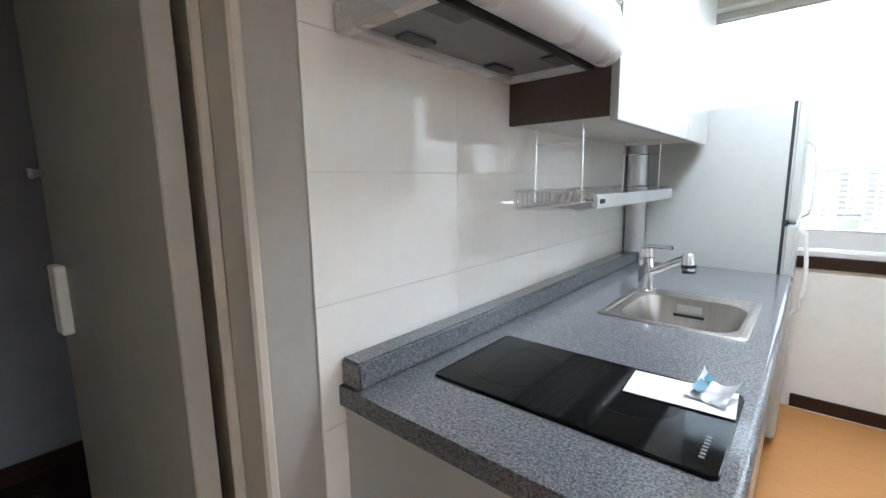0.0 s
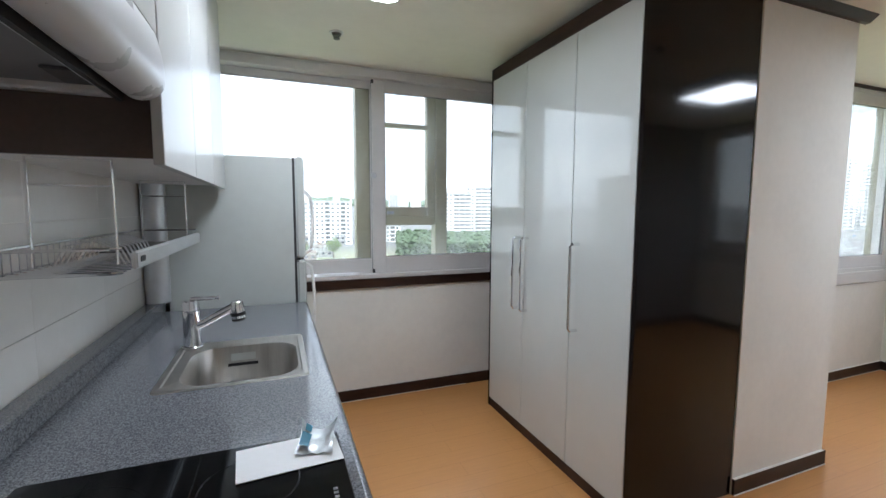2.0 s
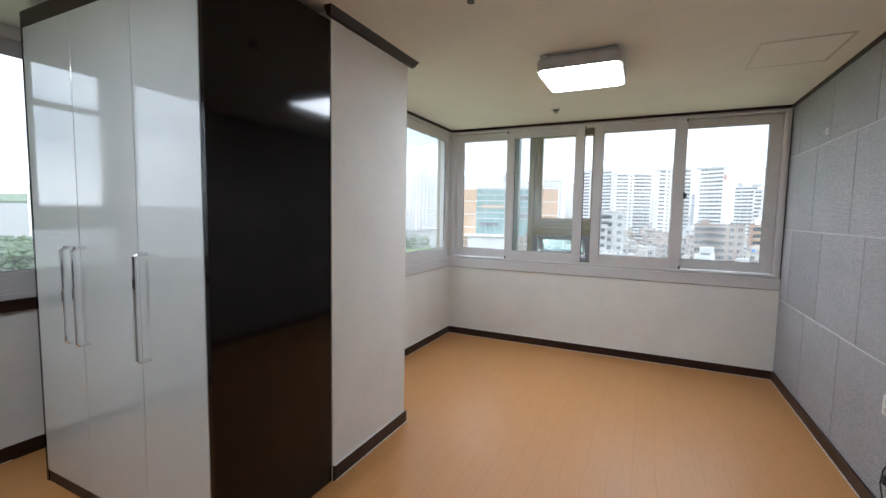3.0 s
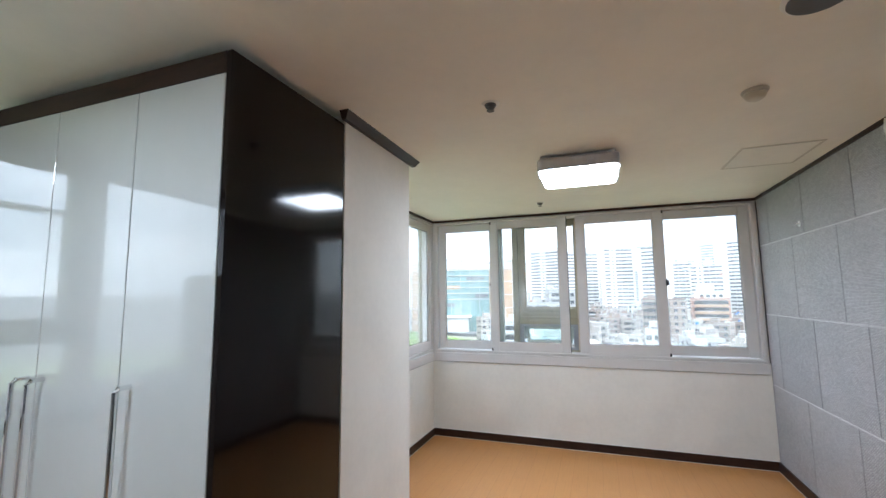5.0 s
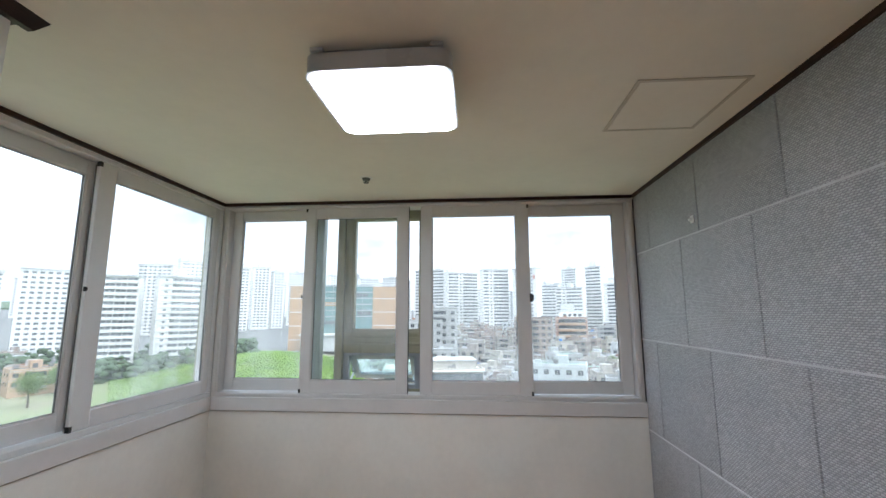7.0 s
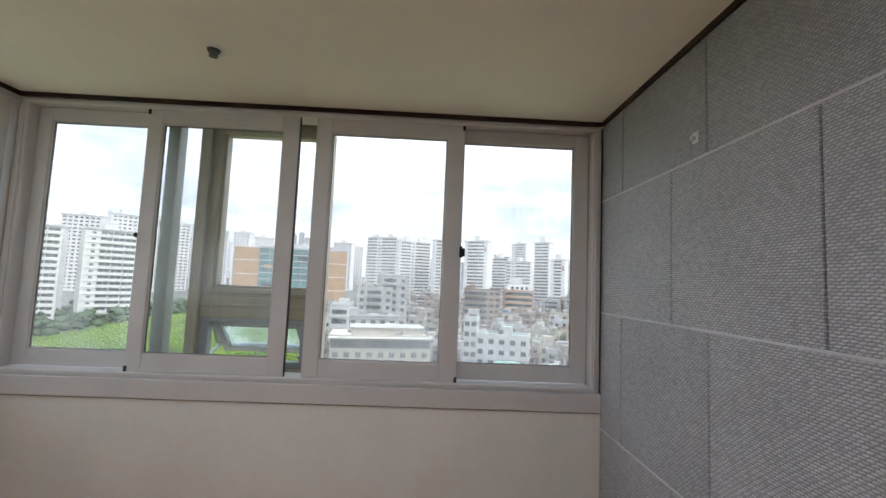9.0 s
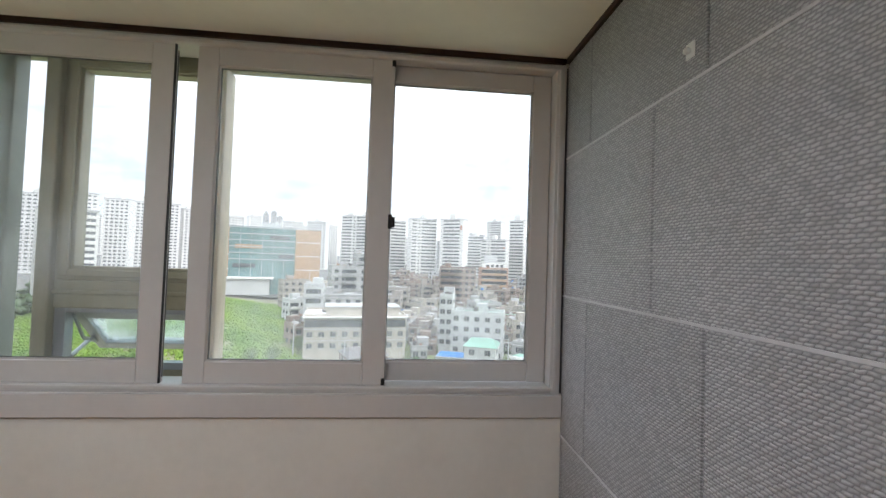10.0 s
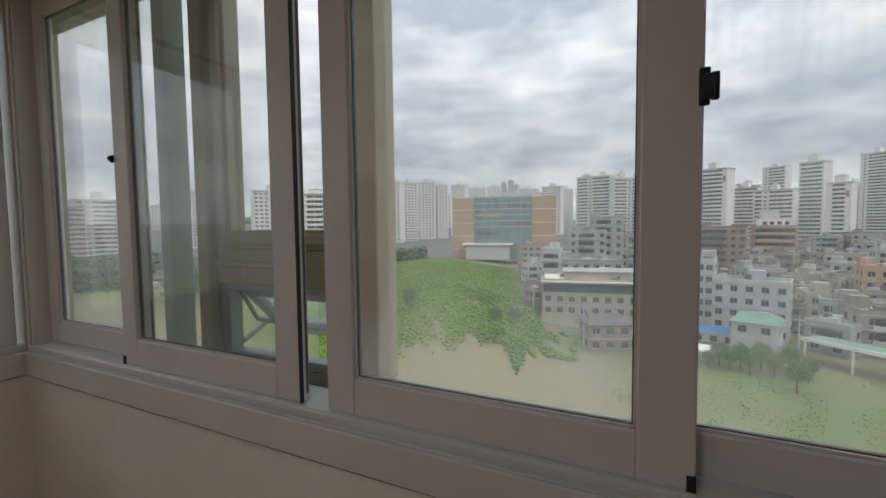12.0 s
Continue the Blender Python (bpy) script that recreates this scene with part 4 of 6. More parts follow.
# ---- fridge ----
fr = thing("fridge", (0.45, 3.76, 0), "tall silver-grey fridge-freezer at the end of the worktop", "fridge")
FX0, FX1, FY0, FY1, FT = 0.13, 0.705, 3.475, 4.03, 1.615
part("body", box((FX0, FX1, FY0, FY1, 0.03, FT)), FRIDGE, fr, "", 0.006, True, 2)
part("gasket", box((FX1, FX1 + 0.012, FY0 + 0.006, FY1 - 0.006, 0.06, FT)), RUBBER, fr)
for z0, z1, hz in ((0.06, 1.082, (1.06, 0.66)), (1.092, FT + 0.008, (1.115, 1.45))):
    d = part("door", box((FX1 + 0.012, FX1 + 0.058, FY0, FY1, z0, z1)), FRIDGE, fr, "", 0.010, True, 3)
    ys = FY0 + 0.05
    x = FX1 + 0.058
    m = (hz[0] + hz[1]) / 2
    pts = [(x, ys, hz[0]), (x + 0.03, ys, hz[0] + 0.02 * (1 if hz[1] > hz[0] else -1))]
    pts += [(x + 0.03 + 0.012 * math.sin(math.pi * k / 6), ys, hz[0] + (hz[1] - hz[0]) * (0.1 + 0.8 * k / 6)) for k in range(7)] + [(x, ys, hz[1])]
    part("handle", tube(pts, 0.009, 8), PLASTIC, d, "pale curved handle", 0, True)
part("hinge", box((FX1 - 0.06, FX1 + 0.03, FY0 + 0.01, FY0 + 0.03, 1.083, 1.091)), RUBBER, fr)
for y in (FY0 + 0.04, FY1 - 0.04):
    for x in (FX0 + 0.05, FX1 - 0.05):
        part("foot", cyl((x, y, 0), (x, y, 0.035), 0.018), RUBBER, fr)

# ---- ceiling fittings ----


def ceiling_light(x, y, label):
    lamp = thing("ceiling_light", (x, y, H), label, "ceiling light", "ceiling lights")
    part("back_plate", rounded_slab(x, y, 0.20, 0.20, 0.02, 2.278, H), SATIN, lamp)
    part("rim", rounded_slab(x, y, 0.234, 0.234, 0.045, 2.211, 2.278), HOODM, lamp, "", 0.004, True)
    part("diffuser", rounded_slab(x, y, 0.222, 0.222, 0.042, 2.205, 2.2104), LED, lamp, "glowing white diffuser", 0.003)
    for s in (-0.19, 0.19):
        part("clip", box((x - 0.24, x - 0.205, y + s - 0.02, y + s + 0.02, 2.278, 2.29)), HOODM, lamp)


ceiling_light(3.765, 1.43, "square white ceiling light, switched on")
ceiling_light(0.887, 2.704, "square white ceiling light over the kitchen, switched on")


def sprinkler(x, y):
    s = thing("sprinkler", (x, y, H), "small metal sprinkler head with a pale collar", "sprinkler", "ceiling sprinklers")
    part("collar", cyl((x, y, H), (x, y, H - 0.005), 0.040, 0.037, 24), PLASTIC, s, "", 0, True)
    bm = bmesh.new()
    add_cyl(bm, (x, y, H - 0.005), (x, y, H - 0.018), 0.026, 0.020, 16)
    add_cyl(bm, (x, y, H - 0.030), (x, y, H - 0.033), 0.017, None, 12)
    for a in (-1, 1):
        add_cyl(bm, (x + 0.010 * a, y, H - 0.018), (x + 0.012 * a, y, H - 0.031), 0.0022, None, 6)
    part("head", bm, HOOD_GREY, s, "dull metal head")


for x, y in ((0.955, 3.56), (2.735, 1.755), (4.855, 1.805)):
    sprinkler(x, y)
det = thing("smoke_detector", (3.01, 0.70, H), "white round smoke detector on the ceiling", "smoke detector")
part("base", cyl((3.01, 0.70, H), (3.01, 0.70, H - 0.012), 0.050, 0.048, 28), FRAME_CREAM, det, "", 0.003, True)
part("sensor", cyl((3.01, 0.70, H - 0.012), (3.01, 0.70, H - 0.040), 0.046, 0.030, 28), FRAME_CREAM, det, "", 0.006, True)
spk = thing("ceiling_speaker", (2.39, 0.725, H), "round grey-white speaker grille in the ceiling", "speaker")
part("ring", cyl((2.39, 0.725, H), (2.39, 0.725, H - 0.010), 0.092, 0.086, 32), PLASTIC, spk, "", 0.002, True)
part("grille", cyl((2.39, 0.725, H - 0.010), (2.39, 0.725, H - 0.013), 0.078, None, 32), HOOD_GREY, spk, "grey mesh grille")
hatch = thing("ceiling_hatch", (4.04, 0.33, H), "square access hatch in the ceiling with a beige frame", "hatch")
HX0, HX1, HYa, HYb = 3.822, 4.262, 0.128, 0.532
part("hatch_frame", box((HX0, HX1, HYa, HYa + 0.014, H - 0.004, H), (HX0, HX1, HYb - 0.014, HYb, H - 0.004, H), (HX0, HX0 + 0.014, HYa + 0.014, HYb - 0.014, H - 0.004, H),
                       (HX1 - 0.014, HX1, HYa + 0.014, HYb - 0.014, H - 0.004, H)), FRAME_CREAM, hatch, "beige plastic frame")
part("hatch_lid", box((HX0 + 0.016, HX1 - 0.016, HYa + 0.016, HYb - 0.016, H - 0.003, H)), CEIL, hatch)

# ---- grey wall fittings ----
ac = thing("air_conditioner", (2.80, 0.02, 1.95), "white split air conditioner high on the grey wall", "air conditioner")
bm = bmesh.new()
prof = [(0.004, 1.95), (0.004, 2.225), (0.13, 2.232), (0.160, 2.215), (0.168, 2.16), (0.152, 2.06), (0.106, 1.965), (0.07, 1.942)]
ends = [[bm.verts.new((x, y, z)) for y, z in prof] for x in (2.45, 3.292)]
for i in range(len(prof)):
    j = (i + 1) % len(prof)
    bm.faces.new((ends[0][i], ends[0][j], ends[1][j], ends[1][i]))
bm.faces.new(ends[0])
bm.faces.new(ends[1])
part("casing", bm, PLASTIC, ac, "", 0.012, True, 3)
bm = box((-0.37, 0.37, -0.003, 0.004, -0.022, 0.022))
bmesh.ops.transform(bm, matrix=Matrix.Translation((2.87, 0.132, 2.016)) @ Matrix.Rotation(radians(-25.8), 4, "X"), verts=bm.verts)
part("louvre", bm, PVC, ac, "", 0.002)
for y, z, h in ((0.1175, 1.985, 0.005), (0.0935, 1.9555, 0.003)):
    part("outlet_slot", box((2.52, 3.245, y - 0.006, y + 0.0035, z - h, z + h)), RUBBER, ac, "dark outlet slot")
part("front_line", box((2.455, 3.287, 0.140, 0.1545, 2.0615, 2.0635)), HOOD_GREY, ac, "fine seam across the front")
hook = thing("wall_hook", (4.601, 0, 1.945), "small white plastic hook on the grey wall", "hook")
part("plate", box((4.585, 4.617, 0.0, 0.005, 1.925, 1.965)), PLASTIC, hook, "", 0.002)
part("peg", box((4.594, 4.608, 0.005, 0.02, 1.935, 1.95)), PLASTIC, hook, "", 0.003)

# ---- open door to the hall ----
df = thing("door_frame", (0.0, 1.45, 0), "cream steel door frame beside the tiled wall", "door frame")
part("jamb", box((-0.105, XW + 0.012, 1.388, 1.412, 0, 2.08)), FRAME_CREAM, df, "", 0.006)
part("stop", box((-0.105, -0.03, 1.366, 1.388, 0, 2.08)), FRAME_CREAM, df, "", 0.004)
part("jamb", box((-0.105, XW + 0.012, 0.47, 0.53, 0, 2.08)), FRAME_CREAM, df, "", 0.006)
part("head", box((-0.105, XW + 0.012, 0.53, 1.388, 2.02, 2.08)), FRAME_CREAM, df, "", 0.006)
dl = thing("hall_door", (0.0, 1.33, 0), "grey-beige steel door standing open into a dim hall", "door")
ROT = Matrix.Translation((-0.02, 1.338, 0)) @ Matrix.Rotation(radians(5.5), 4, "Z")


def door_part(name, bm, mat, parent, label="", bevel=0.0):
    bmesh.ops.transform(bm, matrix=ROT, verts=bm.verts)
    return part(name, bm, mat, parent, label, bevel)


leaf = door_part("leaf", box((-0.70, 0.0, -0.045, 0.0, 0.01, 2.01)), GREY_DOOR, dl, "", 0.003)
door_part("lock_plate", box((-0.655, -0.600, -0.070, -0.045, 0.92, 1.10)), PLASTIC, dl, "white plastic lock body", 0.004)
bm = bmesh.new()
add_cyl(bm, (-0.665, -0.045, 1.33), (-0.665, -0.075, 1.33), 0.012)
add_box(bm, -0.69, -0.60, -0.090, -0.075, 1.315, 1.34)
door_part("bolt_knob", bm, CHROME, dl, "chrome bolt knob", 0.003)

sock = thing("wall_socket", (3.47, 0.0, 0.51), "cream double wall socket on the grey wall", "socket")
part("body", box((3.425, 3.51, 0.0, 0.045, 0.512, 0.600)), PLASTIC, sock, "", 0.004)
for z in (0.537, 0.575):
    part("outlet", cyl((3.468, 0.0445, z), (3.468, 0.047, z), 0.016, None, 16), FRAME_CREAM, sock, "brownish round outlet")
cab = thing("loose_cable", (3.47, 0.012, 0.0), "grey loose cable hanging below the socket to the floor", "cable")
part("conduit", tube([(3.46, 0.012, 0.512), (3.462, 0.013, 0.40), (3.468, 0.014, 0.30)], 0.008, 8), ALU_GREY, cab, "", 0, True)
for dx, end in ((0.012, 0.12), (-0.018, 0.16)):
    part("wire", tube([(3.468, 0.016, 0.31), (3.468 + dx, 0.03, 0.27), (3.468 + 2 * dx, 0.032, 0.20), (3.468 + dx, 0.022, end)], 0.003, 6), RUBBER, cab, "", 0, True)
part("connector", box((3.46, 3.482, 0.014, 0.034, 0.205, 0.245)), RUBBER, cab, "", 0.003)
part("wire", tube([(3.46, 0.02, 0.16), (3.50, 0.03, 0.06), (3.55, 0.05, 0.006), (3.63, 0.075, 0.004)], 0.0025, 6), PLASTIC, cab, "", 0, True)
for ob in (sock, cab):
    ob.location.x -= 0.03
sk2 = thing("wall_socket", (4.33, 3.06, 0.28), "white double wall socket low on the papered wall", "socket")
part("body", box((4.295, 4.367, 3.046, 3.06, 0.262, 0.382)), PLASTIC, sk2, "", 0.003)
for z in (0.295, 0.35):
    part("outlet", cyl((4.331, 3.0462, z), (4.331, 3.044, z), 0.019, None, 16), HOOD_GREY, sk2, "grey round outlet")

# ---- the town outside ----
EYE0 = Vector((4.2, 1.0, 1.4))
GZ = -26.5


def rise(x, y):
    """Height of the ground outside: a green mound to the east, slopes far off."""
    d = math.hypot(x - EYE0.x, y - EYE0.y)
    az = math.degrees(math.atan2(y - EYE0.y, x - EYE0.x))
    h = 11.0 * math.exp(-((az - 27) / 10.5) ** 2) * math.exp(-((d - 190) / 85) ** 2)
    h += 4.5 * math.exp(-((az - 24) / 9) ** 2) * math.exp(-((d - 95) / 40) ** 2)
    h += 0.050 * max(0, d - 230) * (1 if d < 900 else 900 / d)
    return GZ + h + 0.5 * noise.noise((x * 0.03, y * 0.03, 0))


def place(az, d):
    a = radians(az)
    return EYE0.x + d * math.cos(a), EYE0.y + d * math.sin(a)


CONC = material("pale_apartment_paint", (0.70, 0.68, 0.65), 0.8, vary=0.04, scale=0.15, per_object=0.05)
CONC2 = material("grey_apartment_paint", (0.47, 0.465, 0.46), 0.8, vary=0.05, scale=0.15, per_object=0.05)
GLAZ = material("far_window_grey", (0.12, 0.125, 0.135), 0.35, vary=0.2, scale=0.3)
GABLE = material("gable_print_red", (0.46, 0.25, 0.20), 0.8)
TAN = material("orange_tan_cladding", (0.42, 0.28, 0.18), 0.7, vary=0.06, scale=0.2)
TEAL = material("teal_curtain_glass", (0.17, 0.255, 0.255), 0.25, vary=0.15, scale=0.12)
BRICKM = material("salmon_brick", (0.34, 0.20, 0.145), 0.8, vary=0.1, scale=0.4)
LOWC = [material("stained_grey_render", (0.32, 0.315, 0.305), 0.85, vary=0.14, scale=0.25, per_object=0.15), material("beige_render", (0.37, 0.335, 0.285), 0.85, vary=0.12, scale=0.25, per_object=0.15),
        material("brick_render", (0.24, 0.185, 0.155), 0.85, vary=0.14, scale=0.3, per_object=0.2), material("white_grey_render", (0.44, 0.44, 0.43), 0.85, vary=0.1, scale=0.25, per_object=0.12),
        material("grey_brown_render", (0.30, 0.265, 0.235), 0.85, vary=0.12, scale=0.3, per_object=0.2)]
ROOFS = [material("grey_flat_roof", (0.36, 0.36, 0.35), 0.9, vary=0.15, scale=0.3), material("green_roof_paint", (0.16, 0.28, 0.22), 0.8, vary=0.12, scale=0.3),
         material("dark_roof", (0.13, 0.12, 0.115), 0.8, vary=0.15, scale=0.4)]
BLUE = material("blue_sheet_roof", (0.035, 0.17, 0.42), 0.5, vary=0.1, scale=0.5)
LEAF = [material("leaf_green_a", (0.105, 0.165, 0.040), 0.9, vary=0.32, scale=0.5), material("leaf_green_b", (0.052, 0.085, 0.034), 0.8, vary=0.3, scale=0.6)]


def leaf_material(name, color, light, scale):
    """Leaves: broad patches over the slope and a tint of its own for every clump."""
    m = material(name, color, 0.85, vary=0.25, scale=scale)
    n, l = m.node_tree.nodes, m.node_tree.links
    b = n["Principled BSDF"]
    geo, rng, mix, patch, tc = n.new("ShaderNodeNewGeometry"), n.new("ShaderNodeMapRange"), n.new("ShaderNodeMixRGB"), n.new("ShaderNodeTexNoise"), n.new("ShaderNodeTexCoord")
    patch.inputs["Scale"].default_value, patch.inputs["Detail"].default_value = 0.07, 4
    l.new(tc.outputs["Object"], patch.inputs["Vector"])
    add = n.new("ShaderNodeMath")
    add.operation = "MULTIPLY_ADD"
    add.inputs[1].default_value = 0.16
    l.new(geo.outputs["Random Per Island"], add.inputs[0])
    l.new(patch.outputs["Fac"], add.inputs[2])
    rng.inputs["From Min"].default_value, rng.inputs["From Max"].default_value = 0.34, 0.80
    l.new(add.outputs[0], rng.inputs["Value"])
    l.new(rng.outputs["Result"], mix.inputs[0])
    l.new(b.inputs["Base Color"].links[0].from_socket, mix.inputs[1])
    mix.inputs[2].default_value = (*light, 1)
    l.new(mix.outputs["Color"], b.inputs["Base Color"])
    return m


SLOPE = leaf_material("slope_bush_leaves", (0.085, 0.175, 0.020), (0.195, 0.285, 0.045), 0.4)
TREE_LEAF = leaf_material("tree_leaves", (0.085, 0.140, 0.035), (0.20, 0.27, 0.085), 0.8)
GLAZ_LOW = material("town_window_glass", (0.055, 0.060, 0.068), 0.25, vary=0.3, scale=0.4)
LEDGE = material("pale_floor_band", (0.46, 0.45, 0.43), 0.85, vary=0.12, scale=0.4)
CLAY = material("brown_clay_roof", (0.27, 0.155, 0.105), 0.85, vary=0.2, scale=0.5)
BARK = material("bark", (0.10, 0.08, 0.06), 0.9, vary=0.2)


def ground_material():
    m = material("grass_and_earth", (0.10, 0.15, 0.04), 0.95)
    n, l = m.node_tree.nodes, m.node_tree.links
    b = n["Principled BSDF"]
    tc, a, c = n.new("ShaderNodeTexCoord"), n.new("ShaderNodeTexNoise"), n.new("ShaderNodeTexNoise")
    a.inputs["Scale"].default_value, a.inputs["Detail"].default_value = 0.022, 6
    c.inputs["Scale"].default_value, c.inputs["Detail"].default_value = 0.6, 5
    l.new(tc.outputs["Object"], a.inputs["Vector"])
    l.new(tc.outputs["Object"], c.inputs["Vector"])
    k = n.new("ShaderNodeMath")
    k.operation = "MULTIPLY_ADD"
    k.inputs[1].default_value = 0.35
    l.new(c.outputs["Fac"], k.inputs[0])
    l.new(a.outputs["Fac"], k.inputs[2])
    ramp = n.new("ShaderNodeValToRGB")
    for i, (p, col) in enumerate(((0.50, (0.105, 0.150, 0.048)), (0.66, (0.145, 0.170, 0.066)), (0.80, (0.22, 0.20, 0.125)))):
        e = ramp.color_ramp.elements[i] if i < 2 else ramp.color_ramp.elements.new(p)
        e.position, e.color = p, (*col, 1)
    l.new(k.outputs[0], ramp.inputs["Fac"])
    # a cleared, dry plot and the paved town beyond
    def spot(cx0, cy0, r0, r1, col, source):
        mpn, ln, mr, mx = n.new("ShaderNodeMapping"), n.new("ShaderNodeVectorMath"), n.new("ShaderNodeMapRange"), n.new("ShaderNodeMixRGB")
        mpn.inputs["Location"].default_value = (-cx0, -cy0, 26)
        ln.operation = "LENGTH"
        l.new(tc.outputs["Object"], mpn.inputs["Vector"])
        l.new(mpn.outputs["Vector"], ln.inputs[0])
        wob = n.new("ShaderNodeMath")
        wob.operation = "MULTIPLY_ADD"
        wob.inputs[1].default_value = 14
        l.new(c.outputs["Fac"], wob.inputs[0])
        l.new(ln.outputs["Value"], wob.inputs[2])
        mr.inputs["From Min"].default_value, mr.inputs["From Max"].default_value = r0 + 7, r1 + 7
        l.new(wob.outputs[0], mr.inputs["Value"])
        l.new(mr.outputs["Result"], mx.inputs[0])
        l.new(source, mx.inputs[1])
        mx.inputs[2].default_value = (*col, 1)
        return mx
    dry = spot(*place(20, 70), 26, 16, (0.215, 0.200, 0.105), ramp.outputs["Color"])
    town = spot(EYE0.x, EYE0.y, 235, 290, (0.13, 0.128, 0.12), dry.outputs["Color"])
    l.new(town.outputs["Color"], b.inputs["Base Color"])
    return m


bm = bmesh.new()
rad_steps = [0, 12, 25, 40, 52, 62, 72, 82, 92, 104, 118, 134, 152, 172, 195, 220, 250, 290, 340, 420, 560, 800, 1300, 2200, 4000]
ang = [i * 5 for i in range(72)]
ang = sorted(set(ang + [i * 1.25 for i in range(-24, 72)]), key=lambda v: v)
ang = sorted({round(a % 360, 3) for a in ang})
rings_v = []
for d in rad_steps:
    if d == 0:
        rings_v.append([bm.verts.new((EYE0.x, EYE0.y, GZ))])
        continue
    rings_v.append([bm.verts.new((*place(a, d), rise(*place(a, d)))) for a in ang])
for i, (p, q) in enumerate(zip(rings_v, rings_v[1:])):
    for k in range(len(ang)):
        j = (k + 1) % len(ang)
        if len(p) == 1:
            bm.faces.new((p[0], q[k], q[j]))
        else:
            bm.faces.new((p[k], q[k], q[j], p[j]))
g = structure("ground", bm, ground_material(), "green and dry-grass ground outside the building", "ground")
for p in g.data.polygons:
    p.use_smooth = True

ROW = {}
tops = random.Random(9)


def tower(az0, az1, d, el, storey=2.85, mat=None, gable=False, style=0, base=None, turn=0.0):
    """A slab block of flats facing the viewer: wall, roof house, a window row and a balcony row for each storey."""
    mat = mat or CONC
    azm = (az0 + az1) / 2
    x, y = place(azm, d)
    w = d * radians(abs(az0 - az1))
    z1 = EYE0.z + d * math.tan(radians(el))
    z0 = (base if base is not None else rise(x, y)) - 1
    n = max(4, int((z1 - max(z0, -26)) / storey))
    t = thing("apartment_block", (x, y, z0), "tall pale concrete block of flats with rows of windows", "apartment building", "distant apartment blocks")
    t.rotation_euler = (0, 0, radians(azm + 90 + turn))

    def local(name, bmx, material_, parent, label=""):
        ob = new(name, mesh_of(bmx, name, material_))
        ob.parent = parent
        if label:
            ob["label"] = label
        return ob

    dep = 12.0
    hgt = z1 - z0
    local("wall", box((-w / 2, w / 2, -dep, 0, 0, hgt)), mat, t)
    local("roof", box((-w / 2 - 0.3, w / 2 + 0.3, -dep - 0.3, 0.5, hgt, hgt + 0.7)), CONC2, t)
    nh = max(1, int(w / 14))
    for k in range(nh):
        c = -w / 2 + w * (k + 0.5) / nh
        a = tops.uniform(1.8, 3.4)
        top = tops.uniform(2.6, 5.2)
        local("roof_house", box((c - a, c + a, -9, -1.5, hgt + 0.7, hgt + top), (c - a - 0.25, c + a + 0.25, -9.2, -1.2, hgt + top, hgt + top + 0.35),
                                (c - a * 0.5, c + a * 0.3, -6, -3, hgt + top + 0.35, hgt + top + tops.uniform(1.0, 2.4))), mat, t)
    sx = tops.choice((-1, 1))
    local("gable_parapet", box((sx * w / 2 - 0.25, sx * w / 2 + 0.25, -dep, 0.2, hgt + 0.7, hgt + tops.uniform(1.4, 3.2))), mat, t)
    key = (round(w), style)
    if key not in ROW:
        wb, bb = bmesh.new(), bmesh.new()
        g0 = 3.0 if gable else 0.8
        bays = max(1, int((w - 2 * g0) / (4.2 if style == 0 else 3.2)))
        bw = (w - 2 * g0) / bays
        for k in range(bays):
            a = -w / 2 + g0 + k * bw
            if style == 0:
                if k % 4 == 3:
                    add_box(wb, a + bw * 0.35, a + bw * 0.65, -0.2, 0.06, 1.2, 2.2)
                    add_box(bb, a - 0.15, a + bw + 0.15, 0.0, 0.3, 0.0, 0.3)
                    continue
                add_box(wb, a + 0.2, a + bw - 0.2, -0.2, 0.10, 1.35, 2.6)
                add_box(bb, a + 0.10, a + bw - 0.10, 0.0, 0.8, 0.0, 1.3)
                add_box(bb, a + bw / 2 - 0.06, a + bw / 2 + 0.06, 0.0, 0.3, 1.3, 2.6)
            elif style == 2:
                if k % 3 == 1:
                    add_box(wb, a + 0.15, a + bw - 0.15, -0.2, 0.10, 0.9, 2.7)
                    add_box(bb, a + 0.10, a + bw - 0.10, 0.0, 0.9, 0.0, 0.85)
                else:
                    add_box(wb, a + 0.9, a + bw - 0.9, -0.2, 0.06, 1.0, 2.2)
                    add_box(bb, a + 0.8, a + bw - 0.8, 0.0, 0.18, 0.85, 1.0)
            else:
                add_box(wb, a + 0.7, a + bw - 0.7, -0.2, 0.06, 0.9, 2.1)
                add_box(bb, a + 0.55, a + bw - 0.55, 0.0, 0.18, 0.72, 0.9)
        ROW[key] = (mesh_of(wb, "window_row", GLAZ), mesh_of(bb, "balcony_row", mat))
    for i in range(n):
        z = hgt - (i + 1) * storey - 0.3
        if z < 1:
            break
        for nm, me in zip(("window_row", "balcony_row"), ROW[key]):
            ob = new(nm, me)
            ob.parent = t
            ob.location = (0, 0, z)
    if gable:
        local("gable_mark", box((-w / 2 + 1.0, -w / 2 + 2.8, 0, 0.12, hgt - 9, hgt - 5)), GABLE, t, "faded red painted mark")
    return t


